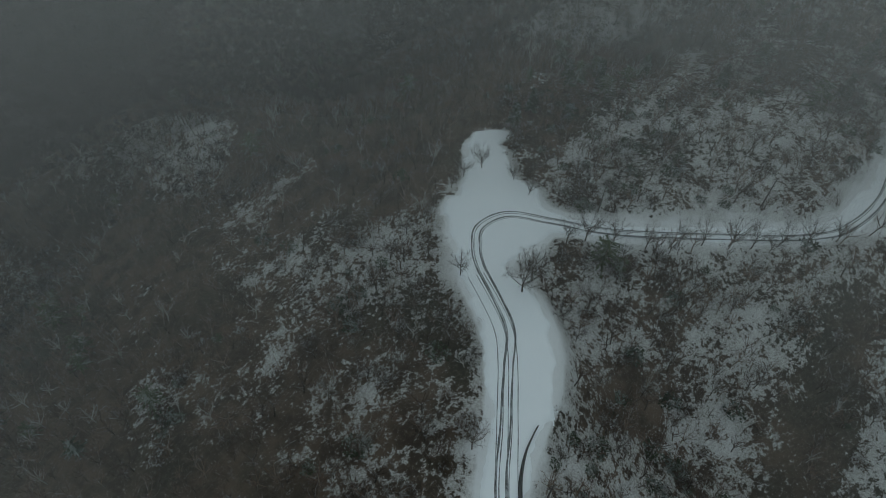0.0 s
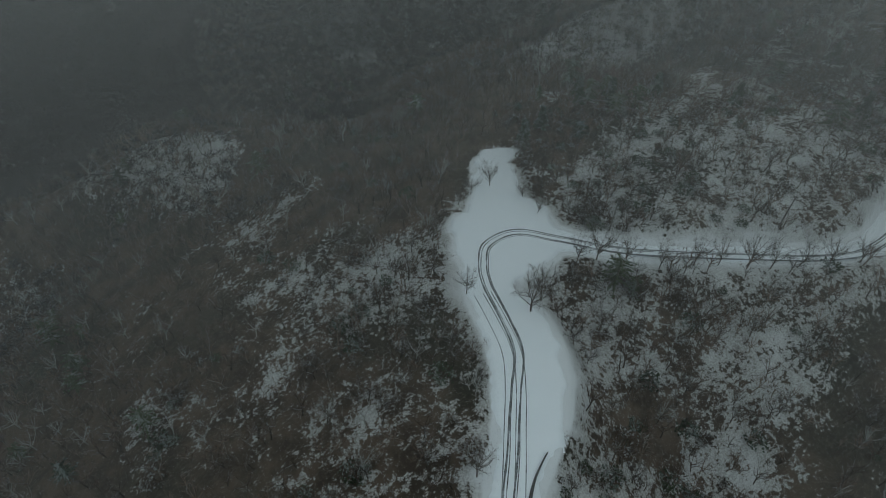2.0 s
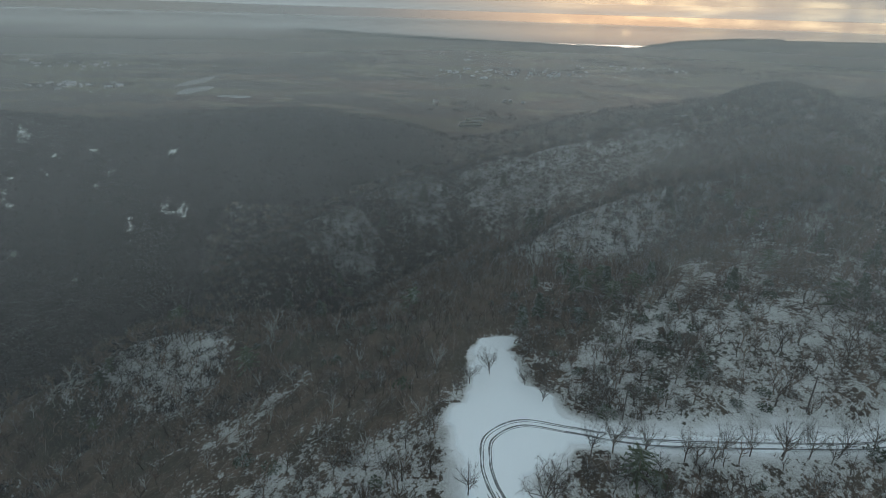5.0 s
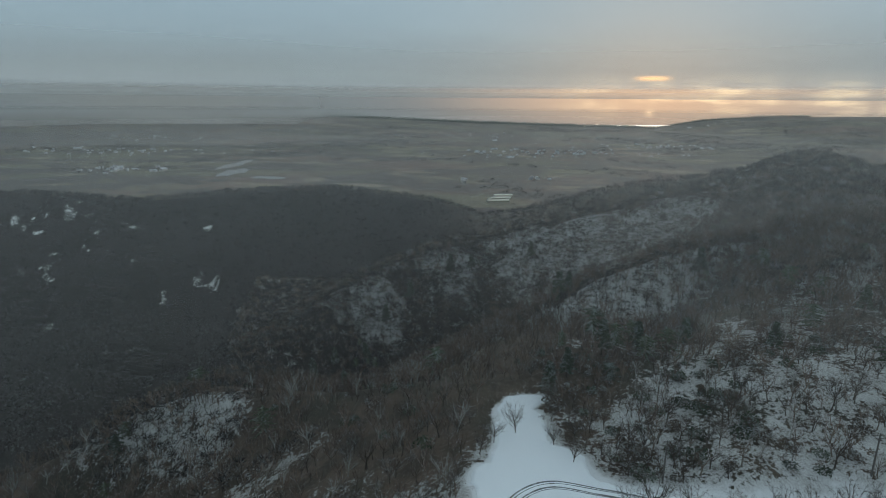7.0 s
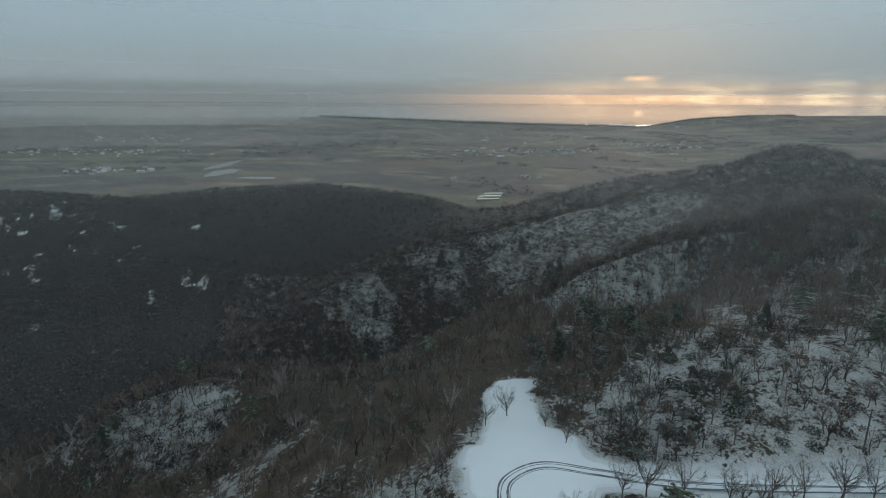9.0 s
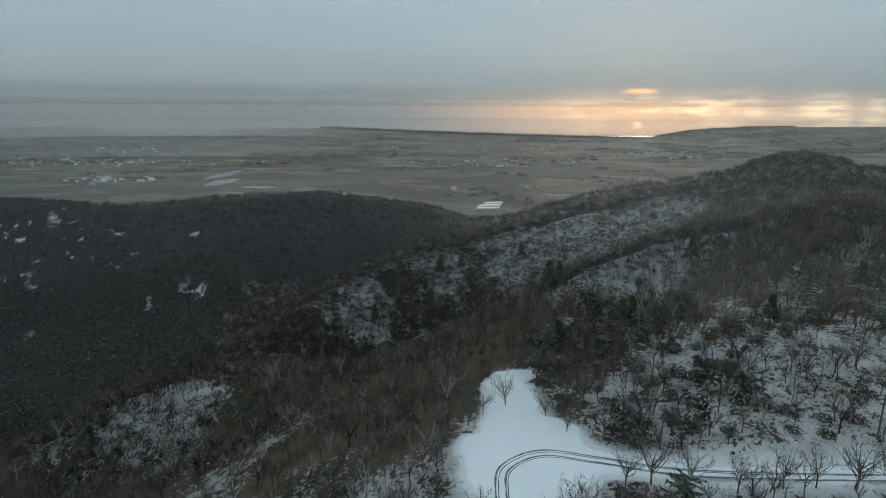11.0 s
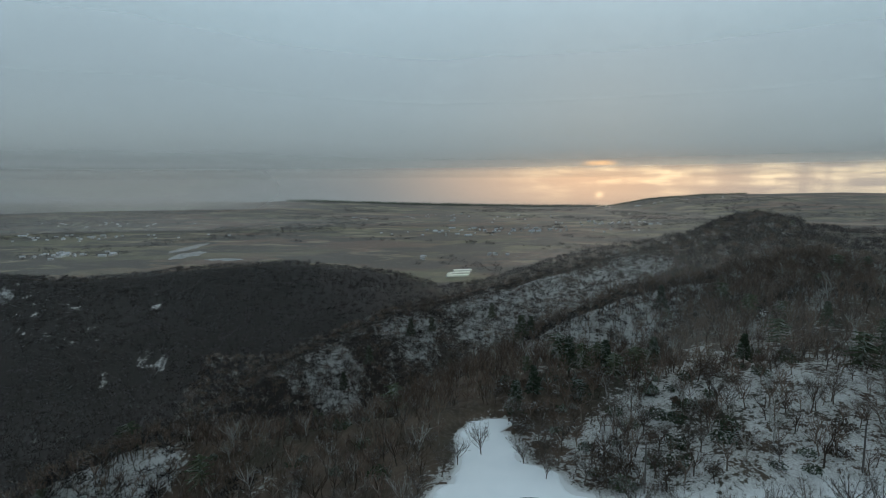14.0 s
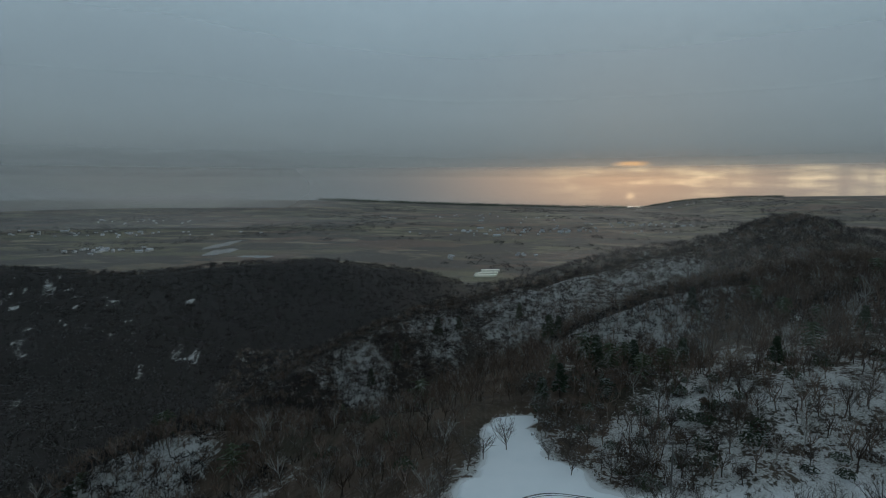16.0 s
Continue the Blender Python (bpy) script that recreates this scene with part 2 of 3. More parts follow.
WALLS = plain_material("pale_house_wall", rgb(0.22, 0.21, 0.20), rgb(0.62, 0.60, 0.57), 0.2)
ROOFS = plain_material("house_roof", rgb(0.06, 0.06, 0.065), rgb(0.42, 0.43, 0.44), 0.3, 0.5)
PALE = plain_material("cream_sheet", rgb(0.72, 0.66, 0.52), rgb(0.86, 0.80, 0.66), 0.05, 0.35)
POLE = plain_material("weathered_pole", rgb(0.06, 0.055, 0.05), rgb(0.14, 0.13, 0.12), 3.0)
STONE = plain_material("dark_wet_concrete", rgb(0.05, 0.05, 0.05), rgb(0.12, 0.12, 0.115), 2.0)

# ---------- shape of the land ----------
PLAIN = -140.0


def lattice(x, y, seed):
    xi, yi = np.floor(x).astype(np.int64), np.floor(y).astype(np.int64)
    fx, fy = x - xi, y - yi
    fx, fy = fx * fx * (3 - 2 * fx), fy * fy * (3 - 2 * fy)

    def h(i, j):
        v = (i * 374761393 + j * 668265263 + seed * 1442695041) & 0xFFFFFFFF
        v = ((v ^ (v >> 13)) * 1274126177) & 0xFFFFFFFF
        return ((v ^ (v >> 16)) & 0xFFFF) / 65535.0

    a = h(xi, yi) * (1 - fx) + h(xi + 1, yi) * fx
    b = h(xi, yi + 1) * (1 - fx) + h(xi + 1, yi + 1) * fx
    return a * (1 - fy) + b * fy


def rough(x, y, scale, seed, octaves=4):
    """Fractal noise about 0, within about +-0.5."""
    out, amp, total = 0.0, 1.0, 0.0
    for o in range(octaves):
        out = out + amp * (lattice(x / scale * 2 ** o, y / scale * 2 ** o, seed + o) - 0.5)
        total += amp
        amp *= 0.5
    return out / total


def chain(x, y, pts):
    """Distance to a line through pts (x, y, value), and the value at the nearest place."""
    best, val = np.full(np.shape(x), 1e9), np.zeros(np.shape(x))
    for (ax, ay, av), (bx, by, bv) in zip(pts, pts[1:]):
        dx, dy = bx - ax, by - ay
        t = np.clip(((x - ax) * dx + (y - ay) * dy) / (dx * dx + dy * dy), 0, 1)
        d = np.hypot(x - ax - t * dx, y - ay - t * dy)
        near = d < best
        best, val = np.where(near, d, best), np.where(near, av + t * (bv - av), val)
    return best, val


# crest lines: x, y, height
SPUR = [(5, -160, 3), (8, -40, 2), (10, 20, 0), (14, 48, 0), (11, 72, 0), (13, 91, 0), (12.5, 104, -0.5)]
BENCH = [(12, 78, 0), (37, 74.6, 0), (59, 74, 0), (75, 74.4, 0), (85, 78, 0), (98, 89, 0.5), (112, 108, 3)]
LEFT = [(12.5, 104, -1), (-9, 119, -6), (-27, 125, -11), (-66, 142, -20), (-93, 150, -33), (-130, 140, -52), (-190, 120, -85)]
RIGHT = [(36, 117, 4), (58, 108, 7.5), (82, 107, 8), (117, 150, 6), (154, 200, 9), (216, 330, 6), (262, 425, 5), (312, 520, 12)]
MIDDLE = [(154, 210, 6), (109, 230, 1), (80, 212, -2.5), (57, 206, -7), (39, 195, -14), (18, 175, -22), (-12, 168, -40)]
SNOWY = [(312, 520, 10), (225, 445, -8), (186, 435, -9), (79, 440, -33), (-1, 430, -47), (-57, 390, -60), (-97, 330, -76), (-110, 280, -95)]
PEAK = [(900, 620, -30), (429, 560, -6), (372, 540, 2), (312, 520, 12), (293, 580, -5), (283, 620, -14), (176, 760, -60), (80, 840, -100), (30, 920, -130)]
FAR = [(-1300, 600, -58), (-557, 720, -64), (-415, 720, -70), (-306, 750, -65), (-149, 780, -61), (-68, 820, -78), (39, 850, -110), (70, 900, -130)]
SHORE = [(-5000, 4500, -70), (-900, 4620, -80), (0, 4600, -112), (900, 4560, -134), (1500, 4520, -140), (1850, 4480, -80), (2300, 4450, -50), (5000, 4400, -25)]
CRESTS = ((SPUR, 0.42), (BENCH, 0.72), (LEFT, 0.85), (RIGHT, 0.25), (MIDDLE, 0.66), (SNOWY, 0.58), (PEAK, 0.36), (FAR, 0.29), (SHORE, 0.05))

# the open ground: x, y, half width
OPEN = ([(8, -30, 2.2), (9.2, 20, 2.2), (9.4, 24.8, 2.3), (10.9, 31, 2.8), (13.0, 36.5, 3.9), (14.5, 42, 4.9), (15.1, 47.3, 5.4), (14.7, 52.4, 5.4), (13.4, 57, 5.0),
         (11.2, 61, 4.1), (10.2, 64.8, 3.6), (10.5, 68, 4.7), (11.6, 71.5, 7.0), (13.6, 76.7, 10.0), (14.0, 81.6, 9.6), (14.2, 85.1, 8.2), (13.4, 88.2, 5.8), (13.0, 91, 4.3),
         (12.9, 97, 4.0), (12.8, 101.5, 4.4), (13.6, 104.2, 3.0), (18.0, 106.2, 0.9)],
        [(18, 78.6, 5.0), (28, 76.4, 2.2), (37, 74.8, 1.7), (59, 74.6, 1.7), (75, 75, 1.8), (85, 78.6, 2.1), (98.5, 90, 2.3), (116, 112, 2.3)])


def open_distance(x, y):
    out = np.full(np.shape(x), 1e9)
    for pts in OPEN:
        d, w = chain(x, y, pts)
        out = np.minimum(out, d - w)
    return out


def road_level(x, y):
    return np.clip(x - 100, 0, 200) * 0.1 - 0.0 * y


def smooth(v, lo, hi):
    t = np.clip((v - lo) / (hi - lo), 0, 1)
    return t * t * (3 - 2 * t)


def land(x, y):
    x, y = np.asarray(x, float), np.asarray(y, float)
    total, k = 0.0, 3.0
    for pts, slope in CRESTS:
        d, z = chain(x, y, pts)
        if pts is SPUR:                        # the side towards the sea of trees below the bench is steeper
            slope = np.where(x > 13, 0.75, 0.40)
        h = z - slope * (np.sqrt(d * d + 36) - 6)
        if pts is RIGHT:                       # gentle near its crest, steep lower down
            h = h - 0.5 * np.maximum(d - 34, 0)
        if pts is SPUR:
            h = h - 0.5 * np.maximum(d - 95, 0) - 0.45 * np.clip(y - 112, 0, 200)
        total = total + np.exp(np.clip((h - 40) / k, -400, 0))
    total = total + np.exp((PLAIN - 40) / k)
    h = 40 + k * np.log(total)
    hill = smooth(h, PLAIN + 3, PLAIN + 25) * (1 - smooth(np.hypot(x, y), 1200, 1800))
    r = np.hypot(x, y)
    h = h + hill * (rough(x, y, 26, 3) * 4.5 + rough(x, y, 120, 9, 3) * 12 * smooth(r, 120, 300))
    h = h + (1 - hill) * rough(x, y, 500, 21, 3) * 6 * (1 - smooth(r, 2500, 3800))
    sd = open_distance(x, y)
    return road_level(x, y) - 0.3 + (h - road_level(x, y) + 0.3) * smooth(sd, -0.2, 5.0)


# where snow lies thicker (+) or the wood hides it (-): x, y, radius, amount
DRIFTS = ((-49, 51, 5, 0.30), (-22, 40, 16, 0.04), (-28, 72, 12, 0.10), (-27, 88, 9, 0.08), (-34, 106, 9, 0.10), (-85, 75, 20, -0.30), (-78, 50, 18, -0.35),
          (-70, 102, 14, -0.20), (-62, 134, 11, 0.26), (-82, 142, 12, 0.28), (-101, 146, 11, 0.26), (-54, 127, 8, 0.16), (-4, 117, 20, -0.55), (-44, 119, 9, -0.25),
          (-26, 150, 30, -0.60), (45, 150, 34, -0.35), (60, 110, 10, 0.36), (69, 100, 9, 0.30), (82, 106, 9, 0.15), (40, 95, 10, 0.12), (60, 86, 12, 0.14), (36, 47, 8, -0.26),
          (78, 54, 10, -0.26), (70, 40, 10, -0.24), (55, 50, 9, 0.08), (31, 59, 6, 0.20), (30, 84, 8, 0.12), (31, 111, 9, -0.25), (150, 190, 30, -0.06), (122, 180, 12, 0.16), (192, 288, 11, 0.40),
          (-26, 112, 7, 0.10))
# steep faces far off where flecks of snow show between the trunks
FLECKS = ((-478, 658, 60), (-405, 640, 46), (-560, 640, 60), (-296, 670, 36), (-340, 590, 44), (-247, 557, 30), (-284, 515, 30), (-280, 430, 22), (-356, 449, 36), (-200, 620, 26), (-430, 540, 50), (-52, 770, 24))


def snow_cover(x, y):
    """How much of the ground is white, 0 to 1."""
    r = np.hypot(x, y)
    c = 0.43 + 0.15 * smooth(x, -5, 30) - 0.38 * smooth(r, 150, 300) + rough(x, y, 34, 31) * 0.40 + rough(x, y, 9, 33) * 0.45
    for bx, by, br, amount in DRIFTS:
        c = c + amount * np.exp(-((x - bx) ** 2 + (y - by) ** 2) / (br * br))
    far = sum(np.exp(-((x - bx) ** 2 + (y - by) ** 2) / (br * br)) for bx, by, br in FLECKS)
    c = c + 0.46 * np.minimum(far, 1.0) * smooth(rough(x, y, 10, 57), -0.04, 0.2)
    for pts, width, amount in ((SNOWY[2:6], 36, 0.76), (MIDDLE[1:4], 17, 0.66)):
        d, _ = chain(x + 4, y + width * 0.75, pts)
        c = c + amount * np.exp(-(d / width) ** 2) * np.clip(0.8 + 1.3 * rough(x, y, 24, 47), 0, 1.1)
    sd = open_distance(x, y)
    return np.clip(np.minimum(c, 0.57 + 0.06 * smooth(r, 150, 220)) + 0.20 * (1 - smooth(sd, 0.0, 5.0)) + 0.6 * (1 - smooth(sd, -0.3, 1.6)), 0, 1.3)


def mesh_of(name, verts, faces, mat=None, attrs=None, flat=True):
    """A mesh from arrays; faces has 3 or 4 columns."""
    verts, faces = np.asarray(verts, np.float32), np.asarray(faces, np.int32)
    me = bpy.data.meshes.new(name)
    n, k = faces.shape
    me.vertices.add(len(verts))
    me.vertices.foreach_set("co", verts.ravel())
    me.loops.add(n * k)
    me.loops.foreach_set("vertex_index", faces.ravel())
    me.polygons.add(n)
    me.polygons.foreach_set("loop_start", np.arange(n, dtype=np.int32) * k)
    for key, values in (attrs or {}).items():
        a = me.attributes.new(key, "FLOAT", "POINT")
        a.data.foreach_set("value", np.asarray(values, np.float32))
    me.update(calc_edges=True)
    me.polygons.foreach_set("use_smooth", np.full(n, not flat))
    if mat:
        me.materials.append(mat)
    return me


def sheet(rows, cols, closed=False):
    i, j = np.meshgrid(np.arange(rows - 1), np.arange(cols if closed else cols - 1), indexing="ij")
    a, b = i * cols + j, i * cols + (j + 1) % cols
    return np.stack([a, b, b + cols, a + cols], -1).reshape(-1, 4)


def coast_y(x):
    return np.interp(x, [-5000, -900, 0, 900, 1500, 1850, 2300, 5000], [4530, 4650, 4630, 4590, 4550, 4620, 4700, 4800]) + rough(x, x * 0, 260, 77, 3) * 40


def build_ground():
    ahead = np.radians(np.arange(-50, 50.01, 0.3))
    behind = np.radians(np.arange(53, 308, 4.0))
    az = np.concatenate([ahead, behind])
    r = np.concatenate([np.linspace(1, 110, 125), 110 * 1.016 ** np.arange(1, 250)])
    r = r[r < 5600]
    R, A = np.meshgrid(r, az, indexing="ij")
    x, y = 8 + R * np.sin(A), 10 + R * np.cos(A)
    z = land(x, y)
    z = np.where(y > coast_y(x), PLAIN - 12, z)
    verts = np.stack([x, y, z], -1).reshape(-1, 3)
    faces = sheet(len(r), len(az), True)
    plain = np.maximum(1 - smooth(z, PLAIN + 6, PLAIN + 22), smooth(np.hypot(x, y), 1200, 1800)) * smooth(y, 830, 960)
    # valley shade for the litter colour: grows with distance, strongest to the left
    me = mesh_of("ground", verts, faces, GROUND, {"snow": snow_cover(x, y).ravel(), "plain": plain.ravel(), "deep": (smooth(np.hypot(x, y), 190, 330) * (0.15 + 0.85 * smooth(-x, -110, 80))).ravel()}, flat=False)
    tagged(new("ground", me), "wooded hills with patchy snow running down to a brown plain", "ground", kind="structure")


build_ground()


def build_sea():
    g = np.linspace(-5200, 5200, 60)
    x, y = np.meshgrid(g, np.linspace(3900, 6400, 30), indexing="ij")
    verts = np.stack([x, y, np.full_like(x, PLAIN - 5)], -1).reshape(-1, 3)
    tagged(new("sea", mesh_of("sea", verts, sheet(60, 30)[:, ::-1], SEA)), "calm grey sea shining under the low sun", "sea", kind="structure")


build_sea()


def build_road():
    s = 0.3
    xs, ys = np.arange(-2, 118, s), np.arange(-30, 118, s)
    x, y = np.meshgrid(xs, ys, indexing="ij")
    sd = open_distance(x, y) + rough(x, y, 2.2, 61) * 1.6 + rough(x, y, 9, 62) * 2.2 + 0.5 + rough(x, y, 4, 63) * 3.5 * smooth(y, 84, 96)
    z = road_level(x, y) + rough(x, y, 6, 65) * 0.16 - 0.7 * smooth(sd, 0.0, 1.6)
    faces = sheet(len(xs), len(ys))[:, ::-1]
    keep = (sd.ravel()[faces] < 1.7).all(1)
    faces = faces[keep]
    used, inverse = np.unique(faces, return_inverse=True)
    verts = np.stack([x, y, z], -1).reshape(-1, 3)[used]
    me = mesh_of("road", verts, inverse.reshape(-1, 4), SNOW, flat=False)
    tagged(new("road", me), "mountain road and turning place under smooth white snow", "road", kind="structure")


build_road()


def curve_points(pts, step=0.5):
    """A smooth line (Catmull-Rom) through x, y points."""
    p = [pts[0]] + list(pts) + [pts[-1]]
    out = []
    for a, b, c, d in zip(p, p[1:], p[2:], p[3:]):
        n = max(2, int(math.dist(b, c) / step))
        for i in range(n):
            t = i / n
            out.append([0.5 * (2 * b[k] + (c[k] - a[k]) * t + (2 * a[k] - 5 * b[k] + 4 * c[k] - d[k]) * t * t
                               + (3 * b[k] - a[k] - 3 * c[k] + d[k]) * t ** 3) for k in (0, 1)])
    return np.array(out + [pts[-1]])


def build_track(pts, offset, width, lift, wobble, seed):
    line = curve_points(pts)
    way = np.gradient(line, axis=0)
    way /= np.linalg.norm(way, axis=1)[:, None]
    side = np.stack([way[:, 1], -way[:, 0]], 1)
    s = np.arange(len(line)) * 0.5
    mid = line + side * (offset + rough(s, s * 0, 14, seed, 2) * wobble)[:, None]
    half = width / 2 * (1 + rough(s, s * 0, 2.0, seed + 5, 3) * 1.1)
    cols = []
    for k, dz in ((-1, -0.03), (-0.6, 0.0), (0, -0.012), (0.6, 0.0), (1, -0.03)):
        q = mid + side * (half * k)[:, None]
        z = road_level(q[:, 0], q[:, 1]) + rough(q[:, 0], q[:, 1], 6, 65) * 0.16 + 0.03 + lift + dz
        cols.append(np.stack([q[:, 0], q[:, 1], z], 1))
    verts = np.stack(cols, 1).reshape(-1, 3)
    me = mesh_of("tyre_track", verts, sheet(len(line), 5)[:, ::-1], SLUSH, flat=False)
    tagged(new("tyre_track", me), "dark wet tyre track pressed into the road snow", "tyre track", group="tyre tracks on the road", kind="structure")


LOOP = [(8.2, -30), (9.2, 10), (9.4, 24.9), (11.0, 35), (12.4, 44.4), (13.4, 51), (11.9, 57.7), (9.6, 65), (9.1, 70), (10.3, 75.6),
        (16.1, 79.2), (24.8, 77.3), (37.4, 74.5), (59.3, 73.9), (75.3, 74.4), (85.2, 77.9), (98.5, 88.9), (114, 110)]
for off, wide, lift, wob, sd_ in ((-0.70, 0.27, 0.0, 0.1, 101), (0.70, 0.27, 0.0, 0.1, 101), (-0.35, 0.15, 0.006, 0.5, 140), (0.95, 0.14, 0.006, 0.5, 140)):
    build_track(LOOP, off, wide, lift, wob, sd_)
SECOND = [(8.4, -30), (9.4, 10), (9.7, 24.9), (10.8, 35), (11.9, 44.4), (12.0, 51), (10.2, 57.7), (8.4, 63)]
for off in (-1.1, 0.5, 1.9):
    build_track(SECOND, off, 0.13, 0.003, 0.5, 171)

# ---------- plants ----------


class Shape:
    """Gathers vertices and triangles of a plant."""

    def __init__(self):
        self.v, self.f = [], []

    def tube(self, a, b, ra, rb, sides=3):
        a, b = np.asarray(a, float), np.asarray(b, float)
        d = (b - a) / (np.linalg.norm(b - a) + 1e-9)
        u = np.cross(d, (0.31, 0.95, 0.1) if abs(d[1]) < 0.9 else (1, 0, 0))
        u /= np.linalg.norm(u)
        w = np.cross(d, u)
        base = len(self.v)
        ring = [math.cos(2 * math.pi * i / sides) * u + math.sin(2 * math.pi * i / sides) * w for i in range(sides)]
        self.v += [a + ra * q for q in ring]
        if rb <= 0:
            self.v.append(b)
            self.f += [(base + i, base + (i + 1) % sides, base + sides) for i in range(sides)]
            return
        self.v += [b + rb * q for q in ring]
        for i in range(sides):
            j = (i + 1) % sides
            self.f += [(base + i, base + j, base + sides + j), (base + i, base + sides + j, base + sides + i)]

    def blade(self, a, b, w, rng):
        """One thin twig: a sliver from a to its tip b."""
        a, b = np.asarray(a, float), np.asarray(b, float)
        u = np.cross(b - a, rng.normal(size=3))
        u *= w * 0.5 / (np.linalg.norm(u) + 1e-9)
        base = len(self.v)
        self.v += [a - u, a + u, b]
        self.f.append((base, base + 1, base + 2))

    def arrays(self):
        return np.array(self.v, np.float32), np.array(self.f, np.int32)


def rand_dir(rng, up_bias, spread=1.0):
    v = rng.normal(size=3) * spread
    v[2] = abs(v[2]) * 0.5 + up_bias
    return v / np.linalg.norm(v)


def bare_tree_shapes(rng, height, limbs, subs, twigs, thick=1.0, sides=4, lean=0.06, low=0.22):
    """A leafless tree: a short trunk, rising limbs and a round crown of fine twigs."""
    trunk, crown = Shape(), Shape()
    top = np.array([rng.normal() * lean, rng.normal() * lean, 0.5])
    knee = top * (0.5, 0.5, 0.5) + (rng.normal() * lean * 0.4, rng.normal() * lean * 0.4, 0)
    trunk.tube(np.array((0, 0, -0.05)) * height, knee * height, 0.022 * thick * height, 0.017 * thick * height, sides)
    trunk.tube(knee * height, top * height, 0.017 * thick * height, 0.010 * thick * height, sides)
    for i in range(limbs):
        k = low + (0.5 - low) * (i + 0.5) / limbs
        a = knee * k / knee[2] if k < knee[2] else knee + (top - knee) * (k - knee[2]) / (0.5 - knee[2])
        turn = 2.4 * i + rng.normal() * 0.35
        out = rng.uniform(0.16, 0.40)
        end = np.array([math.cos(turn) * out, math.sin(turn) * out, 0.60 + 0.36 * math.sqrt(max(0.0, 1 - (out / 0.42) ** 2)) * rng.uniform(0.7, 1.0)])
        end[:2] += top[:2]
        mid = a * 0.5 + end * 0.5 + np.array([math.cos(turn), math.sin(turn), 0.0]) * 0.05 + rng.normal(size=3) * 0.015
        crown.tube(a * height, mid * height, 0.0105 * thick * height, 0.007 * thick * height, 3)
        crown.tube(mid * height, end * height, 0.007 * thick * height, 0, 3)
        way = (end - a) / np.linalg.norm(end - a)
        for _ in range(subs):
            q = rng.uniform(0.25, 1.0)
            b = a + (mid - a) * q * 2 if q < 0.5 else mid + (end - mid) * (q * 2 - 1)
            g = way * 0.7 + rng.normal(size=3) * 0.55 + (0, 0, 0.25)
            g /= np.linalg.norm(g)
            u = b + g * rng.uniform(0.09, 0.20)
            crown.blade(b * height, u * height, 0.0085 * thick * height, rng)
            for _ in range(twigs):
                h = b + (u - b) * rng.uniform(0.2, 1.0)
                o = g + rng.normal(size=3) * 0.6
                crown.blade(h * height, (h + o / np.linalg.norm(o) * rng.uniform(0.05, 0.12)) * height, 0.0055 * thick * height, rng)
    return trunk, crown


def pine_shapes(rng, height, whorls, per, tufts):
    """Trunk and needle clumps of a conifer."""
    trunk, crown = Shape(), Shape()
    trunk.tube((0, 0, -0.4), (0.1, 0, height * 0.95), height * 0.022, height * 0.004, 4)
    for w in range(whorls):
        z = height * (0.22 + 0.76 * w / whorls)
        reach = height * 0.24 * (1 - w / whorls) ** 0.8 + 0.25
        for i in range(per):
            a = 2 * math.pi * (i + 0.5 * (w % 2)) / per + rng.normal() * 0.25
            l = reach * rng.uniform(0.7, 1.15)
            tip = np.array([math.cos(a) * l, math.sin(a) * l, z - l * rng.uniform(0.0, 0.35)])
            crown.tube((0, 0, z), tip, 0.05, 0, 3)
            for _ in range(tufts):
                k = rng.uniform(0.3, 1.0)
                c = np.array([0, 0, z]) * (1 - k) + tip * k
                o = rng.normal(size=3) * (1, 1, 0.45)
                o /= np.linalg.norm(o)
                s = height * rng.uniform(0.045, 0.085)
                crown.tube(c - o * s * 0.5, c + o * s, s * 0.42, 0, 3)
    return trunk, crown


def scrub_shape(rng, size, stems, leaves):
    """A low bush: stems and many small dry leaf clumps."""
    s = Shape()
    for _ in range(stems):
        d = rand_dir(rng, 0.7)
        s.tube((0, 0, -0.1), d * size * rng.uniform(0.7, 1.1), size * 0.03, 0, 3)
    for _ in range(leaves):
        d = rand_dir(rng, 0.25)
        c = d * size * rng.uniform(0.45, 1.0)
        o = rng.normal(size=3)
        o /= np.linalg.norm(o)
        k = size * rng.uniform(0.09, 0.2)
        s.tube(c - o * k * 0.4, c + o * k, k * 0.45, 0, 3)
    return s


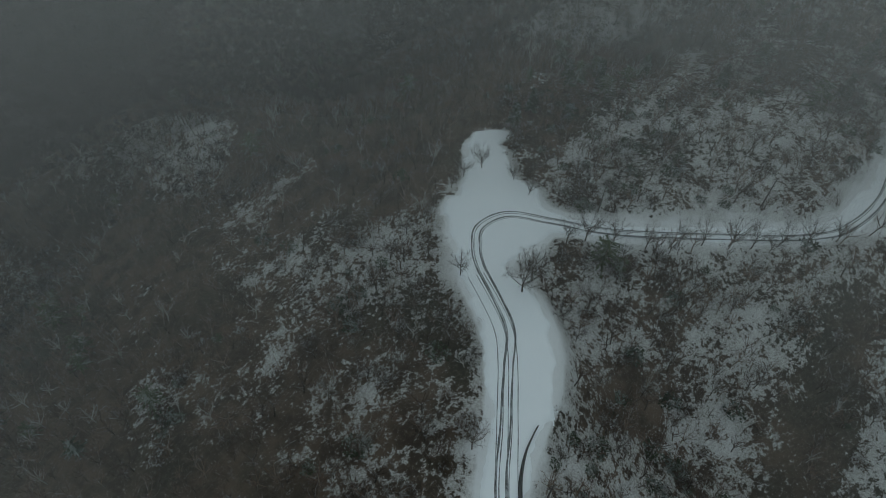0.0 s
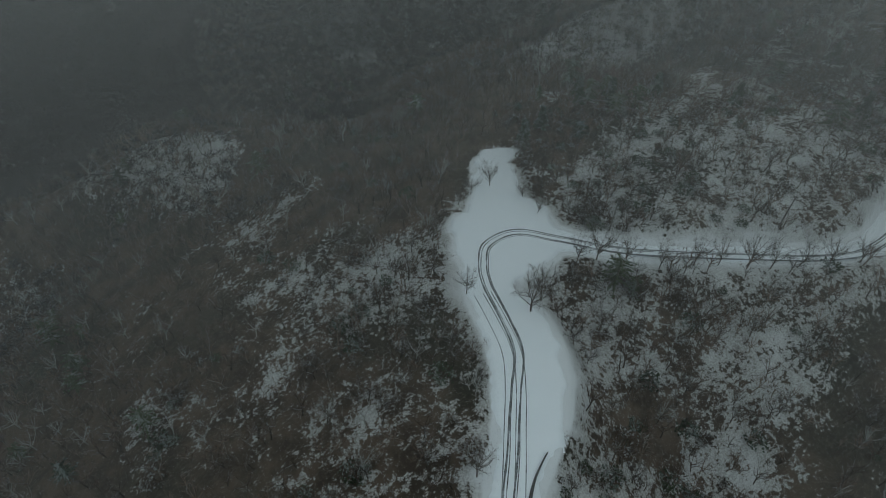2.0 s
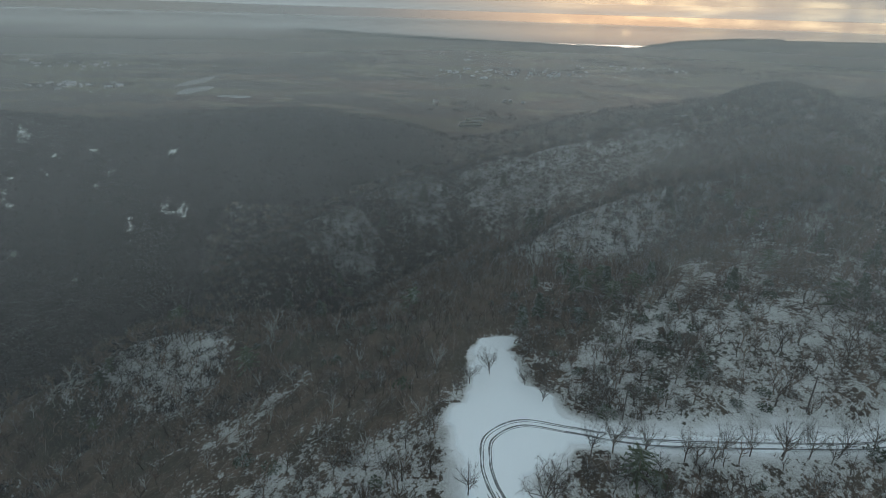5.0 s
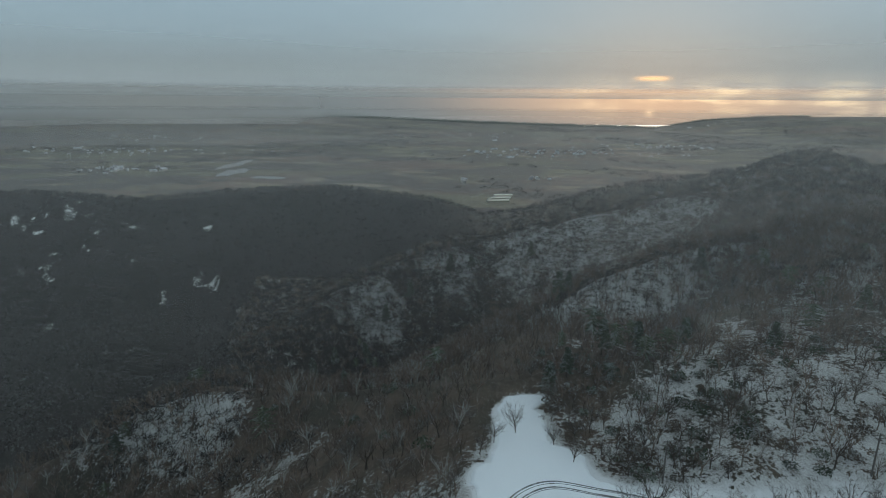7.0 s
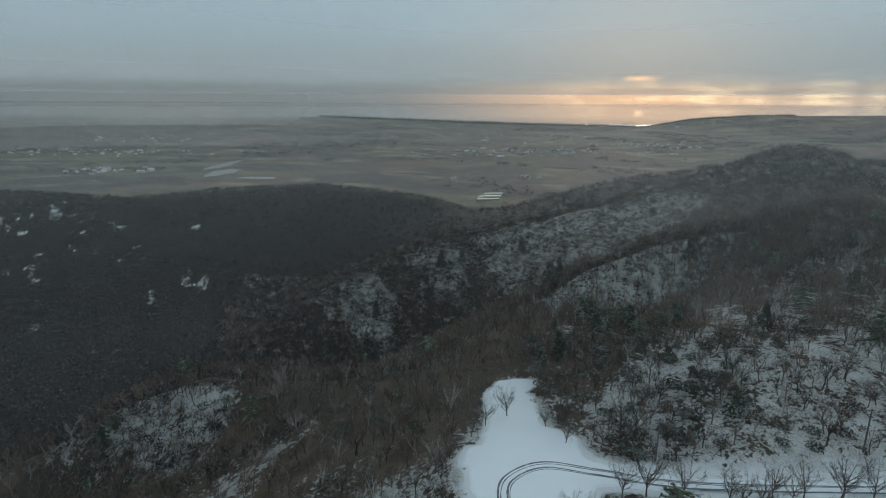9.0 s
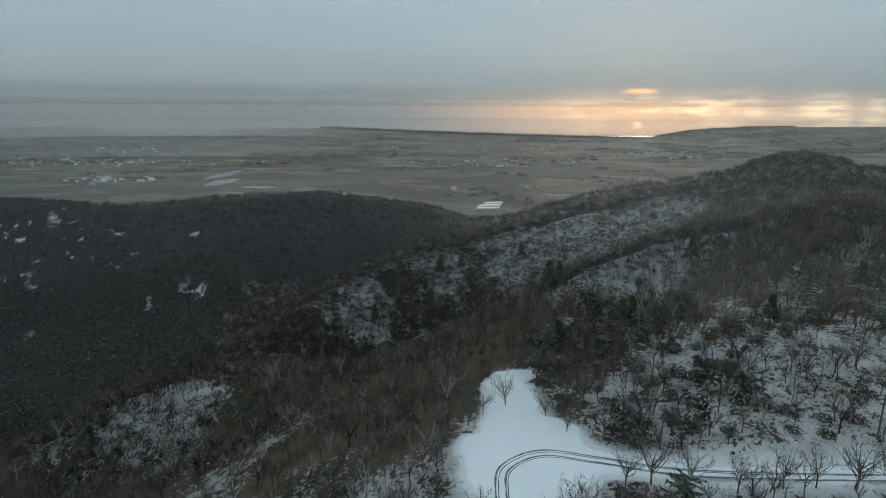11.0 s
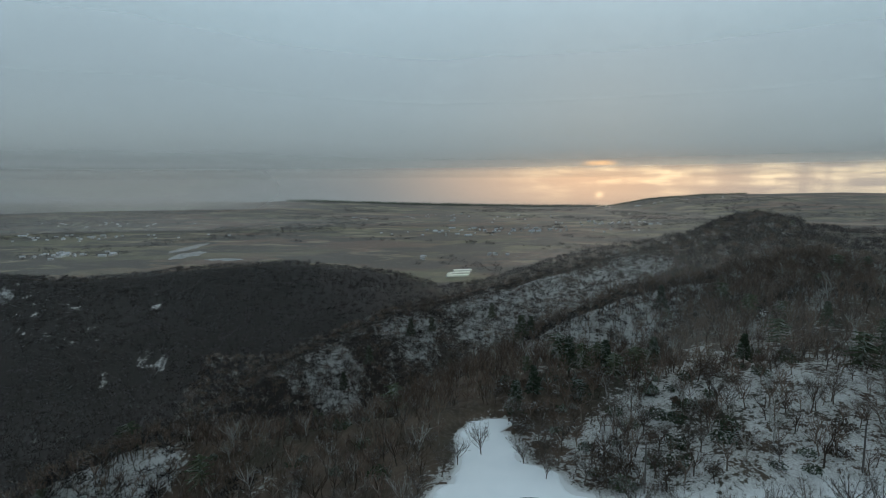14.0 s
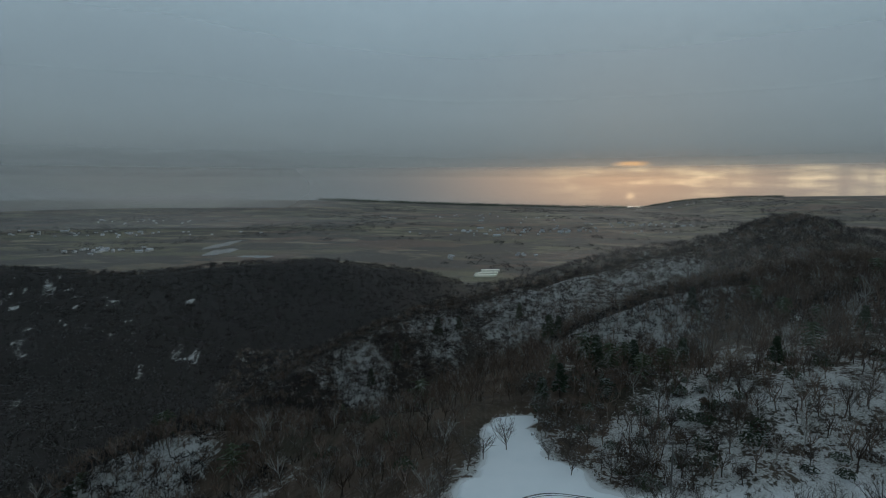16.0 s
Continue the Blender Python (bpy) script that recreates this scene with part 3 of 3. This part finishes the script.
def scatter(name, label, category, templates, mats, places, sizes, tones, rng):
    """Joins many plants, each a turned and scaled template, into one mesh."""
    V, F, T, M = [], [], [], []
    count = 0
    pick = rng.integers(0, len(templates), len(places))
    for k, parts in enumerate(templates):
        idx = np.where(pick == k)[0]
        if not len(idx):
            continue
        a = rng.uniform(0, 2 * math.pi, len(idx))
        tall = sizes[idx] * rng.uniform(0.85, 1.15, len(idx))
        for slot, (v, f) in enumerate(parts):
            if not len(f):
                continue
            x = (v[None, :, 0] * np.cos(a)[:, None] - v[None, :, 1] * np.sin(a)[:, None]) * sizes[idx][:, None]
            y = (v[None, :, 0] * np.sin(a)[:, None] + v[None, :, 1] * np.cos(a)[:, None]) * sizes[idx][:, None]
            z = v[None, :, 2] * tall[:, None]
            V.append((np.stack([x, y, z], -1) + places[idx][:, None, :]).reshape(-1, 3))
            F.append((f[None] + (np.arange(len(idx)) * len(v))[:, None, None]).reshape(-1, 3) + count)
            T.append(np.repeat(tones[idx], len(v)))
            M.append(np.full(len(idx) * len(f), slot, np.int32))
            count += len(idx) * len(v)
    me = mesh_of(name, np.concatenate(V), np.concatenate(F), None, {"tone": np.concatenate(T)})
    for m in mats:
        me.materials.append(m)
    me.polygons.foreach_set("material_index", np.concatenate(M))
    return tagged(new(name, me), label, category, kind="stuff")


def spread(rng, n, box, chance, gap=0.0):
    """n tries of random places in a box x0, x1, y0, y1, kept by a chance of (x, y)."""
    x, y = rng.uniform(box[0], box[1], n), rng.uniform(box[2], box[3], n)
    keep = rng.random(n) < chance(x, y)
    x, y = x[keep], y[keep]
    return np.stack([x, y, land(x, y) - 0.05], 1)


def part(name, shape, mat, parent, tone=0.5):
    v, f = shape.arrays()
    ob = new(name, mesh_of(name, v, f, mat, {"tone": np.full(len(v), tone)}))
    ob.parent = parent
    return ob


def in_view(x, y):
    """The fan of land ahead of the hilltop, with a margin."""
    return (np.abs(np.arctan2(x - 2, y + 25)) < 0.85) & (y > 5)


RNG = np.random.default_rng(5)
bare_kinds = []
for i in range(8):
    tr, cr = bare_tree_shapes(RNG, 1.0, 7, 6, 3, 1.15, 3, 0.07)
    bare_kinds.append([tr.arrays(), cr.arrays()])
far_kinds = []
for i in range(8):
    tr, cr = Shape(), Shape()
    tr.tube((0, 0, -0.05), (RNG.normal() * 0.04, RNG.normal() * 0.04, 0.6), 0.018, 0, 3)
    for _ in range(30):
        d = rand_dir(RNG, 0.30)
        c = np.array([0, 0, 0.36]) + d * (0.34, 0.34, 0.44) * RNG.uniform(0.2, 0.85)
        o = d * (1, 1, 1.2) + RNG.normal(size=3) * 0.5
        cr.blade(c, c + o / np.linalg.norm(o) * RNG.uniform(0.14, 0.30), 0.036, RNG)
    far_kinds.append([tr.arrays(), cr.arrays()])
pine_kinds = []
for i in range(3):
    tr, cr = pine_shapes(RNG, 1.0, 8, 5, 4)
    pine_kinds.append([tr.arrays(), cr.arrays()])
scrub_kinds = [[scrub_shape(RNG, 1.0, 4, 22).arrays()] for i in range(5)]


def brown(x, y):
    """1 where the wood is dense and red-brown, 0 where the ground shows."""
    return np.clip(1.15 - snow_cover(x, y) * 1.15, 0.05, 1)


def off_road(x, y, d=1.5):
    return open_distance(x, y) > d


# near woods
near = spread(RNG, 12000, (-150, 230, 8, 250), lambda x, y: in_view(x, y) * off_road(x, y, 2.5) * (0.22 + 0.68 * brown(x, y)))
scatter("bare_wood", "dense leafless grey-brown wood dusted with snow on the slopes", "woods", bare_kinds, [BARK, TWIG], near,
        RNG.uniform(3.2, 6.2, len(near)) * (1 + 0.35 * smooth(near[:, 1], 110, 160)), RNG.random(len(near)) ** 1.3 * 0.9 + 1.1 * (RNG.random(len(near)) < 0.08), RNG)
mid_w = spread(RNG, 24000, (-200, 330, 180, 560), lambda x, y: in_view(x, y) * (np.hypot(x, y) > 215) * (np.abs(x - 60) < 60 + 0.42 * y) * (0.14 + 0.50 * brown(x, y)))
scatter("slope_wood", "leafless dark wood on the snowy ridge flanks", "woods", far_kinds, [BARK, TWIG], mid_w,
        RNG.uniform(5.5, 10, len(mid_w)), RNG.random(len(mid_w)) ** 2 * 0.9 + 1.1 * (RNG.random(len(mid_w)) < 0.09), RNG)
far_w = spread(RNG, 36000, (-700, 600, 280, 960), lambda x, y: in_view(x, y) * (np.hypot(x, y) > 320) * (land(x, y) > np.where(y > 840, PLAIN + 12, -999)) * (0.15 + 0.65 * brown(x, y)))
scatter("far_wood", "leafless wood covering the far ridges and valley, shade in its twig colour", "woods", far_kinds, [SHADED_TWIG, SHADED_TWIG], far_w,
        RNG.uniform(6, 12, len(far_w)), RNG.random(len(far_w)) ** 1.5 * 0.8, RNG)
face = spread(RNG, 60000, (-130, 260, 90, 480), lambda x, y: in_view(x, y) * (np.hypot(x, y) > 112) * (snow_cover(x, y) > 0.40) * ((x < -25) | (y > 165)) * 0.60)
scatter("face_wood", "thin dark young trees standing on the snowy slope faces", "woods", far_kinds, [BARK, SHADED_TWIG], face,
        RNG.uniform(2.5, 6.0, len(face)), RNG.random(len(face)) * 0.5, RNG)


def piny(x, y):
    """Where green pines stand among the bare trees."""
    c = 0.35 * smooth(rough(x, y, 70, 83), 0.05, 0.22)
    for bx, by, br, amount in ((33, 112, 8, 0.7), (22, 108, 6, 0.5), (84, 120, 12, 0.2), (140, 195, 30, 0.32), (105, 150, 16, 0.15), (-62, 312, 16, 0.9), (-20, 70, 8, 0.3)):
        c = c + amount * np.exp(-((x - bx) ** 2 + (y - by) ** 2) / (br * br))
    return c


pines = spread(RNG, 2400, (-150, 330, 40, 560), lambda x, y: in_view(x, y) * off_road(x, y, 5) * piny(x, y))
scatter("pine_wood", "scattered dark green pines among the leafless trees", "woods", pine_kinds, [BARK, NEEDLE], pines,
        RNG.uniform(4, 8.5, len(pines)), RNG.random(len(pines)), RNG)
bush = spread(RNG, 26000, (-110, 150, 8, 170), lambda x, y: in_view(x, y) * off_road(x, y, 0.3) * (0.15 + 0.55 * smooth(rough(x, y, 9, 91), -0.05, 0.25)) * (0.25 + 0.75 * smooth(y, 70, 82) * smooth(x, 8, 22)))
scatter("undergrowth", "brown dry undergrowth poking through the snow", "undergrowth", scrub_kinds, [SCRUB], bush,
        RNG.uniform(0.25, 1.0, len(bush)), RNG.random(len(bush)), RNG)
plain_w = spread(RNG, 20000, (-2600, 2600, 950, 4400), lambda x, y: (np.abs(np.arctan2(x, y)) < 0.7) * (rough(x, y, 330, 95) + 0.5 * rough(x, y, 90, 96) > 0.075) * 1.0)
clump = [[scrub_shape(RNG, 1.0, 2, 16).arrays()] for i in range(4)]
scatter("plain_wood", "dark copses spread over the plain", "woods", clump, [SHADED_TWIG], plain_w, RNG.uniform(6, 15, len(plain_w)), RNG.random(len(plain_w)) * 0.6, RNG)
cx = np.sort(RNG.uniform(-1000, 2600, 1700))
cy = np.where(cx < 1500, coast_y(cx) - RNG.uniform(15, 60, len(cx)), np.interp(cx, [1500, 1850, 2300, 5000], [4520, 4480, 4450, 4400]) + RNG.normal(size=len(cx)) * 12)
coast = np.stack([cx, cy, land(cx, cy) - 1], 1)
scatter("coast_wood", "windbreak of dark pines along the shore", "woods", clump, [NEEDLE], coast, RNG.uniform(12, 32, len(cx)) * np.where(cx < 1450, 1.0, 0.7), RNG.random(len(cx)), RNG)

# single trees round the turning place
masters = []
for i in range(6):
    rng = np.random.default_rng(40 + i)
    tr, cr = bare_tree_shapes(rng, 5.6, 14, 10, 6, 0.85, 5, 0.06, 0.16)
    root = tagged(new("bare_tree"), "leafless grey-brown tree with spreading twigs in the snow", "tree", group="bare trees by the road")
    part("trunk", tr, BARK, root, 0.3)
    part("crown", cr, BARK, root, 0.25)
    masters.append(root)
KNOWN = [(16.4, 59.5, 1.2), (18.6, 62.5, 1.05), (12.0, 93.6, 0.9), (7.9, 90.6, 0.75), (5.2, 87.2, 0.8), (1.6, 81.5, 0.75), (0.3, 77.7, 0.8), (20.8, 85.1, 0.7),
         (18.3, 89.9, 0.7), (25.5, 94, 0.9), (26.2, 71.6, 0.9), (30.0, 72.4, 1.15), (34.5, 71.2, 1.0), (41.0, 70.6, 0.95), (47.3, 71.0, 0.9), (51.8, 71.2, 0.9),
         (57.0, 71.2, 1.15), (61, 70.4, 1.0), (66.1, 70.8, 0.95), (72.0, 71.4, 1.0), (78.3, 72.2, 0.9), (29, 60, 1.1), (28.5, 66, 0.9), (6.0, 63.3, 0.85),
         (32.9, 87.8, 0.95), (39.6, 95, 0.95), (46, 88, 0.9)]
rng = np.random.default_rng(77)
spots = [(x, y, s * (1.35 if i < 2 else 1.15)) for i, (x, y, s) in enumerate(KNOWN)]
while len(spots) < 190:
    x, y = rng.uniform(-38, 108), rng.uniform(20, 116)
    if 2.0 < open_distance(np.array(x), np.array(y)) < 30 and all((x - a) ** 2 + (y - b) ** 2 > 5 for a, b, _ in spots):
        spots.append((x, y, rng.uniform(0.55, 1.05)))
for i, (x, y, s) in enumerate(spots):
    m = Matrix.Translation((x, y, float(land(x, y)) + 0.1)) @ Matrix.Rotation(rng.uniform(0, 6.28), 4, "Z") @ Matrix.Scale(s, 4)
    if i < len(masters):
        masters[i].matrix_basis = m
    else:
        c = copy_thing(masters[i % len(masters)], m)
        c.matrix_basis = m


conifers = []
for i in range(3):
    rng2 = np.random.default_rng(60 + i)
    tr, cr = pine_shapes(rng2, 10.0, 13, 6, 6)
    root = tagged(new("conifer"), "tall dark green conifer standing among leafless trees", "tree", group="conifers on the slopes")
    part("trunk", tr, BARK, root, 0.2)
    part("crown", cr, NEEDLE, root, 0.3)
    conifers.append(root)
for i, (x, y, s) in enumerate(((39.7, 208, 1.35), (44, 212, 1.0), (20, 107, 0.8), (24, 110, 0.7), (33, 118, 0.9), (42, 122, 0.8), (-3, 398, 1.6), (12, 402, 1.3), (-30, 372, 1.5),
                               (-44, 350, 1.4), (55, 405, 1.4), (-80, 300, 1.5), (-70, 312, 1.3), (-62, 300, 1.4), (-52, 318, 1.2), (70, 118, 0.7), (96, 112, 0.8), (90, 205, 1.1),
                               (112, 130, 0.9), (104, 140, 0.8), (126, 145, 1.0), (55, 128, 0.8))):
    m = Matrix.Translation((x, y, float(land(x, y)))) @ Matrix.Rotation(i * 1.3, 4, "Z") @ Matrix.Scale(s, 4)
    if i < 3:
        conifers[i].matrix_basis = m
    else:
        copy_thing(conifers[i % 3], m).matrix_basis = m

shrub_masters = []
for i in range(4):
    rng2 = np.random.default_rng(90 + i)
    root = tagged(new("shrub"), "dense dark olive-brown shrub standing in thin snow", "shrub", group="shrubs on the slopes")
    st, lf = Shape(), Shape()
    for _ in range(7):
        d = rand_dir(rng2, 0.9)
        st.tube((0, 0, -0.2), d * rng2.uniform(0.9, 1.4), 0.05, 0, 4)
    for _ in range(110):
        d = rand_dir(rng2, 0.3)
        c = d * rng2.uniform(0.6, 1.5) * (1, 1, 0.85) + (0, 0, 0.25)
        o = rng2.normal(size=3) * (1, 1, 0.6)
        o /= np.linalg.norm(o)
        k = rng2.uniform(0.12, 0.3)
        lf.tube(c - o * k * 0.5, c + o * k, k * 0.5, 0, 4)
    part("woody_base", st, BARK, root, 0.3)
    part("foliage", lf, NEEDLE if i % 2 else SCRUB, root, 0.4)
    shrub_masters.append(root)
done = 0
while done < 290:
    x, y = rng.uniform(-45, 120), rng.uniform(18, 128)
    if open_distance(np.array(x), np.array(y)) > 2.2 and rng.random() < (0.35 + 1.8 * float(rough(np.array(x), np.array(y), 16, 99))) * (1.0 if x > 15 and y > 78 else 0.3):
        m = Matrix.Translation((x, y, float(land(x, y)))) @ Matrix.Rotation(rng.uniform(0, 6.28), 4, "Z") @ Matrix.Scale(rng.uniform(0.6, 1.7), 4)
        if done < 4:
            shrub_masters[done].matrix_basis = m
        else:
            copy_thing(shrub_masters[done % 4], m).matrix_basis = m
        done += 1

# ---------- by the road ----------
def solid(name, bm, mat, parent=None, label=""):
    me = bpy.data.meshes.new(name)
    bm.to_mesh(me)
    bm.free()
    me.materials.append(mat)
    ob = new(name, me)
    if parent is not None:
        ob.parent = parent
    if label:
        ob["label"] = label
    return ob


def block_mesh(bm, size, at, turn=0.0, bevel=0.0):
    m = Matrix.Translation(at) @ Matrix.Rotation(turn, 4, "Z") @ Matrix.Diagonal((*size, 1))
    made = bmesh.ops.create_cube(bm, size=1.0, matrix=m)
    if bevel:
        edges = {e for v in made["verts"] for e in v.link_edges}
        bmesh.ops.bevel(bm, geom=list(edges), offset=bevel, segments=1, affect="EDGES")


def utility_pole(x, y, height, turn):
    root = tagged(new("utility_pole"), "thin weathered utility pole with a short crossarm beside the road", "utility pole", group="poles along the road")
    root.matrix_basis = Matrix.Translation((x, y, float(land(x, y)))) @ Matrix.Rotation(turn, 4, "Z")
    s = Shape()
    s.tube((0, 0, -0.6), (0.02, 0, height * 0.5), 0.15, 0.125, 10)
    s.tube((0.02, 0, height * 0.5), (0.03, 0, height), 0.125, 0.095, 10)
    s.tube((0.03, 0, height), (0.03, 0, height + 0.06), 0.095, 0, 10)
    part("shaft", s, POLE, root)
    for z in (height - 0.35, height - 0.95):
        bm = bmesh.new()
        block_mesh(bm, (1.5, 0.09, 0.1), (0.03, 0.14, z), 0, 0.012)
        arm = solid("crossarm", bm, POLE, root)
        for k in (-0.62, 0.0, 0.62):
            s = Shape()
            s.tube((k + 0.03, 0.14, z + 0.05), (k + 0.03, 0.14, z + 0.14), 0.05, 0.06, 8)
            s.tube((k + 0.03, 0.14, z + 0.14), (k + 0.03, 0.14, z + 0.2), 0.06, 0, 8)
            part("insulator", s, WALLS, arm)


utility_pole(34.0, 80.3, 7.6, 0.2)
utility_pole(66.0, 80.0, 7.4, 0.1)
utility_pole(15.2, 24.5, 6.0, 0.4)


def build_wall():
    """A dark retaining wall that holds the outer edge of the road."""
    line = curve_points([(11.4, 18), (11.7, 24.8), (12.2, 28), (13.2, 31), (14.5, 33.4), (15.4, 34.8)], 0.4)
    way = np.gradient(line, axis=0)
    way /= np.linalg.norm(way, axis=1)[:, None]
    side = np.stack([way[:, 1], -way[:, 0]], 1)
    n = len(line)
    half = 0.16 * (1 - smooth(np.arange(n), n * 0.5, n)) + 0.08
    cols = []
    for k, z in ((-1, -1.4), (-1, 0.22), (-0.8, 0.30), (0.8, 0.30), (1, 0.22), (1, -1.4)):
        q = line + side * (half * k + 0.2)[:, None]
        cols.append(np.stack([q[:, 0], q[:, 1], z + rough(q[:, 0], q[:, 1], 1.2, 5) * 0.08], 1))
    verts = np.stack(cols, 1).reshape(-1, 3)
    me = mesh_of("retaining_wall", verts, sheet(n, 6)[:, ::-1], STONE)
    tagged(new("retaining_wall", me), "dark wet concrete retaining wall along the snowy road edge", "wall", kind="structure")


build_wall()


# ---------- on the plain ----------
def plain_z(x, y):
    return float(land(x, y))


def house_master(w, d, h):
    root = tagged(new("house"), "small pale house with a low pitched roof on the plain", "house", group="houses on the plain")
    bm = bmesh.new()
    block_mesh(bm, (w, d, h), (0, 0, h / 2))
    solid("wall", bm, WALLS, root)
    bm = bmesh.new()
    o, e = 0.8, h * 0.55
    v = [bm.verts.new(p) for p in ((-w / 2 - o, -d / 2 - o, h), (w / 2 + o, -d / 2 - o, h), (w / 2 + o, d / 2 + o, h), (-w / 2 - o, d / 2 + o, h),
                                   (-w / 2 - o, 0, h + e), (w / 2 + o, 0, h + e))]
    for f in ((0, 1, 5, 4), (2, 3, 4, 5), (1, 2, 5), (3, 0, 4), (3, 2, 1, 0)):
        bm.faces.new([v[k] for k in f])
    solid("roof", bm, ROOFS, root)
    return root


kinds = [house_master(8, 6, 3.6), house_master(11, 7, 4.2), house_master(18, 9, 5), house_master(27, 10, 5.0)]
rng = np.random.default_rng(12)
placed = 0
for cx_, cy_, sx, sy, count in ((330, 2250, 330, 130, 70), (900, 2600, 300, 150, 30), (-960, 1600, 110, 70, 26), (-1250, 2150, 350, 120, 40), (-1500, 2900, 500, 200, 20), (250, 3300, 700, 300, 26), (120, 1500, 120, 60, 8), (1750, 4200, 300, 60, 10)):
    for _ in range(count):
        x, y = cx_ + rng.normal() * sx * 0.6, cy_ + rng.normal() * sy * 0.6
        k = int(rng.choice(4, p=(0.62, 0.28, 0.08, 0.02)))
        m = Matrix.Translation((x, y, plain_z(x, y) - 0.4)) @ Matrix.Rotation(rng.choice((0.1, 0.25, 1.6)) + rng.normal() * 0.1, 4, "Z")
        if placed < 4:
            kinds[placed].matrix_basis = m
        else:
            copy_thing(kinds[k], m)
        placed += 1


def greenhouse(x, y, w, d, h, turn):
    """A long shed with a round pale roof."""
    root = tagged(new("greenhouse"), "long cream sheeted greenhouse at the foot of the ridge", "greenhouse", group="greenhouses below the ridge")
    root.matrix_basis = Matrix.Translation((x, y, plain_z(x, y))) @ Matrix.Rotation(turn, 4, "Z")
    arc = [(-d / 2, 0.0), (-d / 2, h * 0.55)] + [(-d / 2 * math.cos(a), h * 0.55 + h * 0.45 * math.sin(a)) for a in np.linspace(0.3, math.pi - 0.3, 7)] + [(d / 2, h * 0.55), (d / 2, 0.0)]
    n = len(arc)
    verts = [(sx, p[0], p[1]) for sx in (-w / 2, w / 2) for p in arc]
    me = mesh_of("cover", verts, [(i, i + 1, n + i + 1, n + i) for i in range(n - 1)], PALE)
    ob = new("cover", me)
    ob.parent = root
    for sx in (-w / 2, w / 2):
        bm = bmesh.new()
        bm.faces.new([bm.verts.new((sx, p[0], p[1])) for p in arc])
        bmesh.ops.solidify(bm, geom=bm.faces[:], thickness=0.1)
        solid("end_wall", bm, WALLS, root)


for i in range(3):
    greenhouse(84 + i * 8, 1158 + i * 36, 46 - 3 * i, 9, 4.4, 0.16)
greenhouse(68, 1160, 9, 7, 8, 0.10)


def pond(name, cx_, cy_, rx, ry, seed, label):
    a = np.linspace(0, 2 * math.pi, 60, endpoint=False)
    k = 1 + rough(np.cos(a) * 3 + 9, np.sin(a) * 3 + 9, 1.6, seed, 3) * 1.5
    z = max(plain_z(cx_ + u * rx, cy_ + w * ry) for u in (-1, 0, 1) for w in (-1, 0, 1)) + 0.6
    bm = bmesh.new()
    bm.faces.new([bm.verts.new((cx_ + rx * q * math.cos(t), cy_ + ry * q * math.sin(t), z)) for t, q in zip(a, k)])
    tagged(solid(name, bm, POND), label, "pond", kind="structure")


pond("pond", -672, 1765, 26, 115, 3, "pale still pond on the brown plain")
pond("pond", -604, 1580, 30, 75, 8, "pale still pond on the brown plain")
pond("pond", -478, 1462, 42, 24, 14, "narrow pale pond at the foot of the ridge")

# ---------- mist ----------
def cloud_sheet(z, mat, radius=1500):
    r = np.geomspace(7, radius, 32)
    a = np.linspace(0, 2 * math.pi, 48, endpoint=False)
    R, A = np.meshgrid(r, a, indexing="ij")
    x, y = R * np.sin(A), R * np.cos(A)
    me = mesh_of("cloud_layer", np.stack([x, y, np.full_like(x, z)], -1).reshape(-1, 3), sheet(len(r), len(a), True), mat, flat=False)
    tagged(new("cloud_layer", me), "thin grey layer of drifting cloud over the hills", "mist", kind="structure")


def haze_wall(dist, lo, hi, mat):
    a = np.radians(np.linspace(-70, 70, 90))
    z = np.linspace(lo, hi, 12)
    A, Z = np.meshgrid(a, z, indexing="ij")
    d = dist * (1 + 0.05 * np.sin(A * 7))
    me = mesh_of("mist_bank", np.stack([d * np.sin(A), d * np.cos(A), Z], -1).reshape(-1, 3), sheet(90, 12), mat, flat=False)
    tagged(new("mist_bank", me), "pale grey mist hanging over the plain", "mist", kind="structure")


for z, dens, ends in ((47.0, 0.42, 320.0), (53.0, 0.56, 480.0), (60.0, 0.88, 700.0), (67.0, 0.95, 600.0)):
    cloud_sheet(z, mist_material("cloud_layer_%d" % z, dens, 7.0, 130.0, 0.007, left=0.15, ends=ends, calm=0.012))
haze_wall(150, -110, 60, mist_material("near_haze", 0.20, 0, 1, 0.02, -400, 50, 70, 0.95, white=0.75, west=0.50, east=0.05))
haze_wall(300, -150, 70, mist_material("slope_haze", 0.21, 0, 1, 0.012, -400, 60, 80, 0.88, white=0.75, west=0.45, east=0.0))
haze_wall(1010, -150, 60, mist_material("valley_mist", 0.15, 0, 1, 0.004, -400, 50, 140, 0.5))
haze_wall(2700, -150, 160, mist_material("plain_mist", 0.36, 0, 1, 0.0015, -400, 130, 220, 0.7, white=0.55, west=-0.55, east=-0.02))
haze_wall(4300, -150, 520, mist_material("shore_mist", 1.22, 0, 1, 0.0006, -400, 500, 520, 0.96, white=0.52, west=-0.36, east=-0.10))
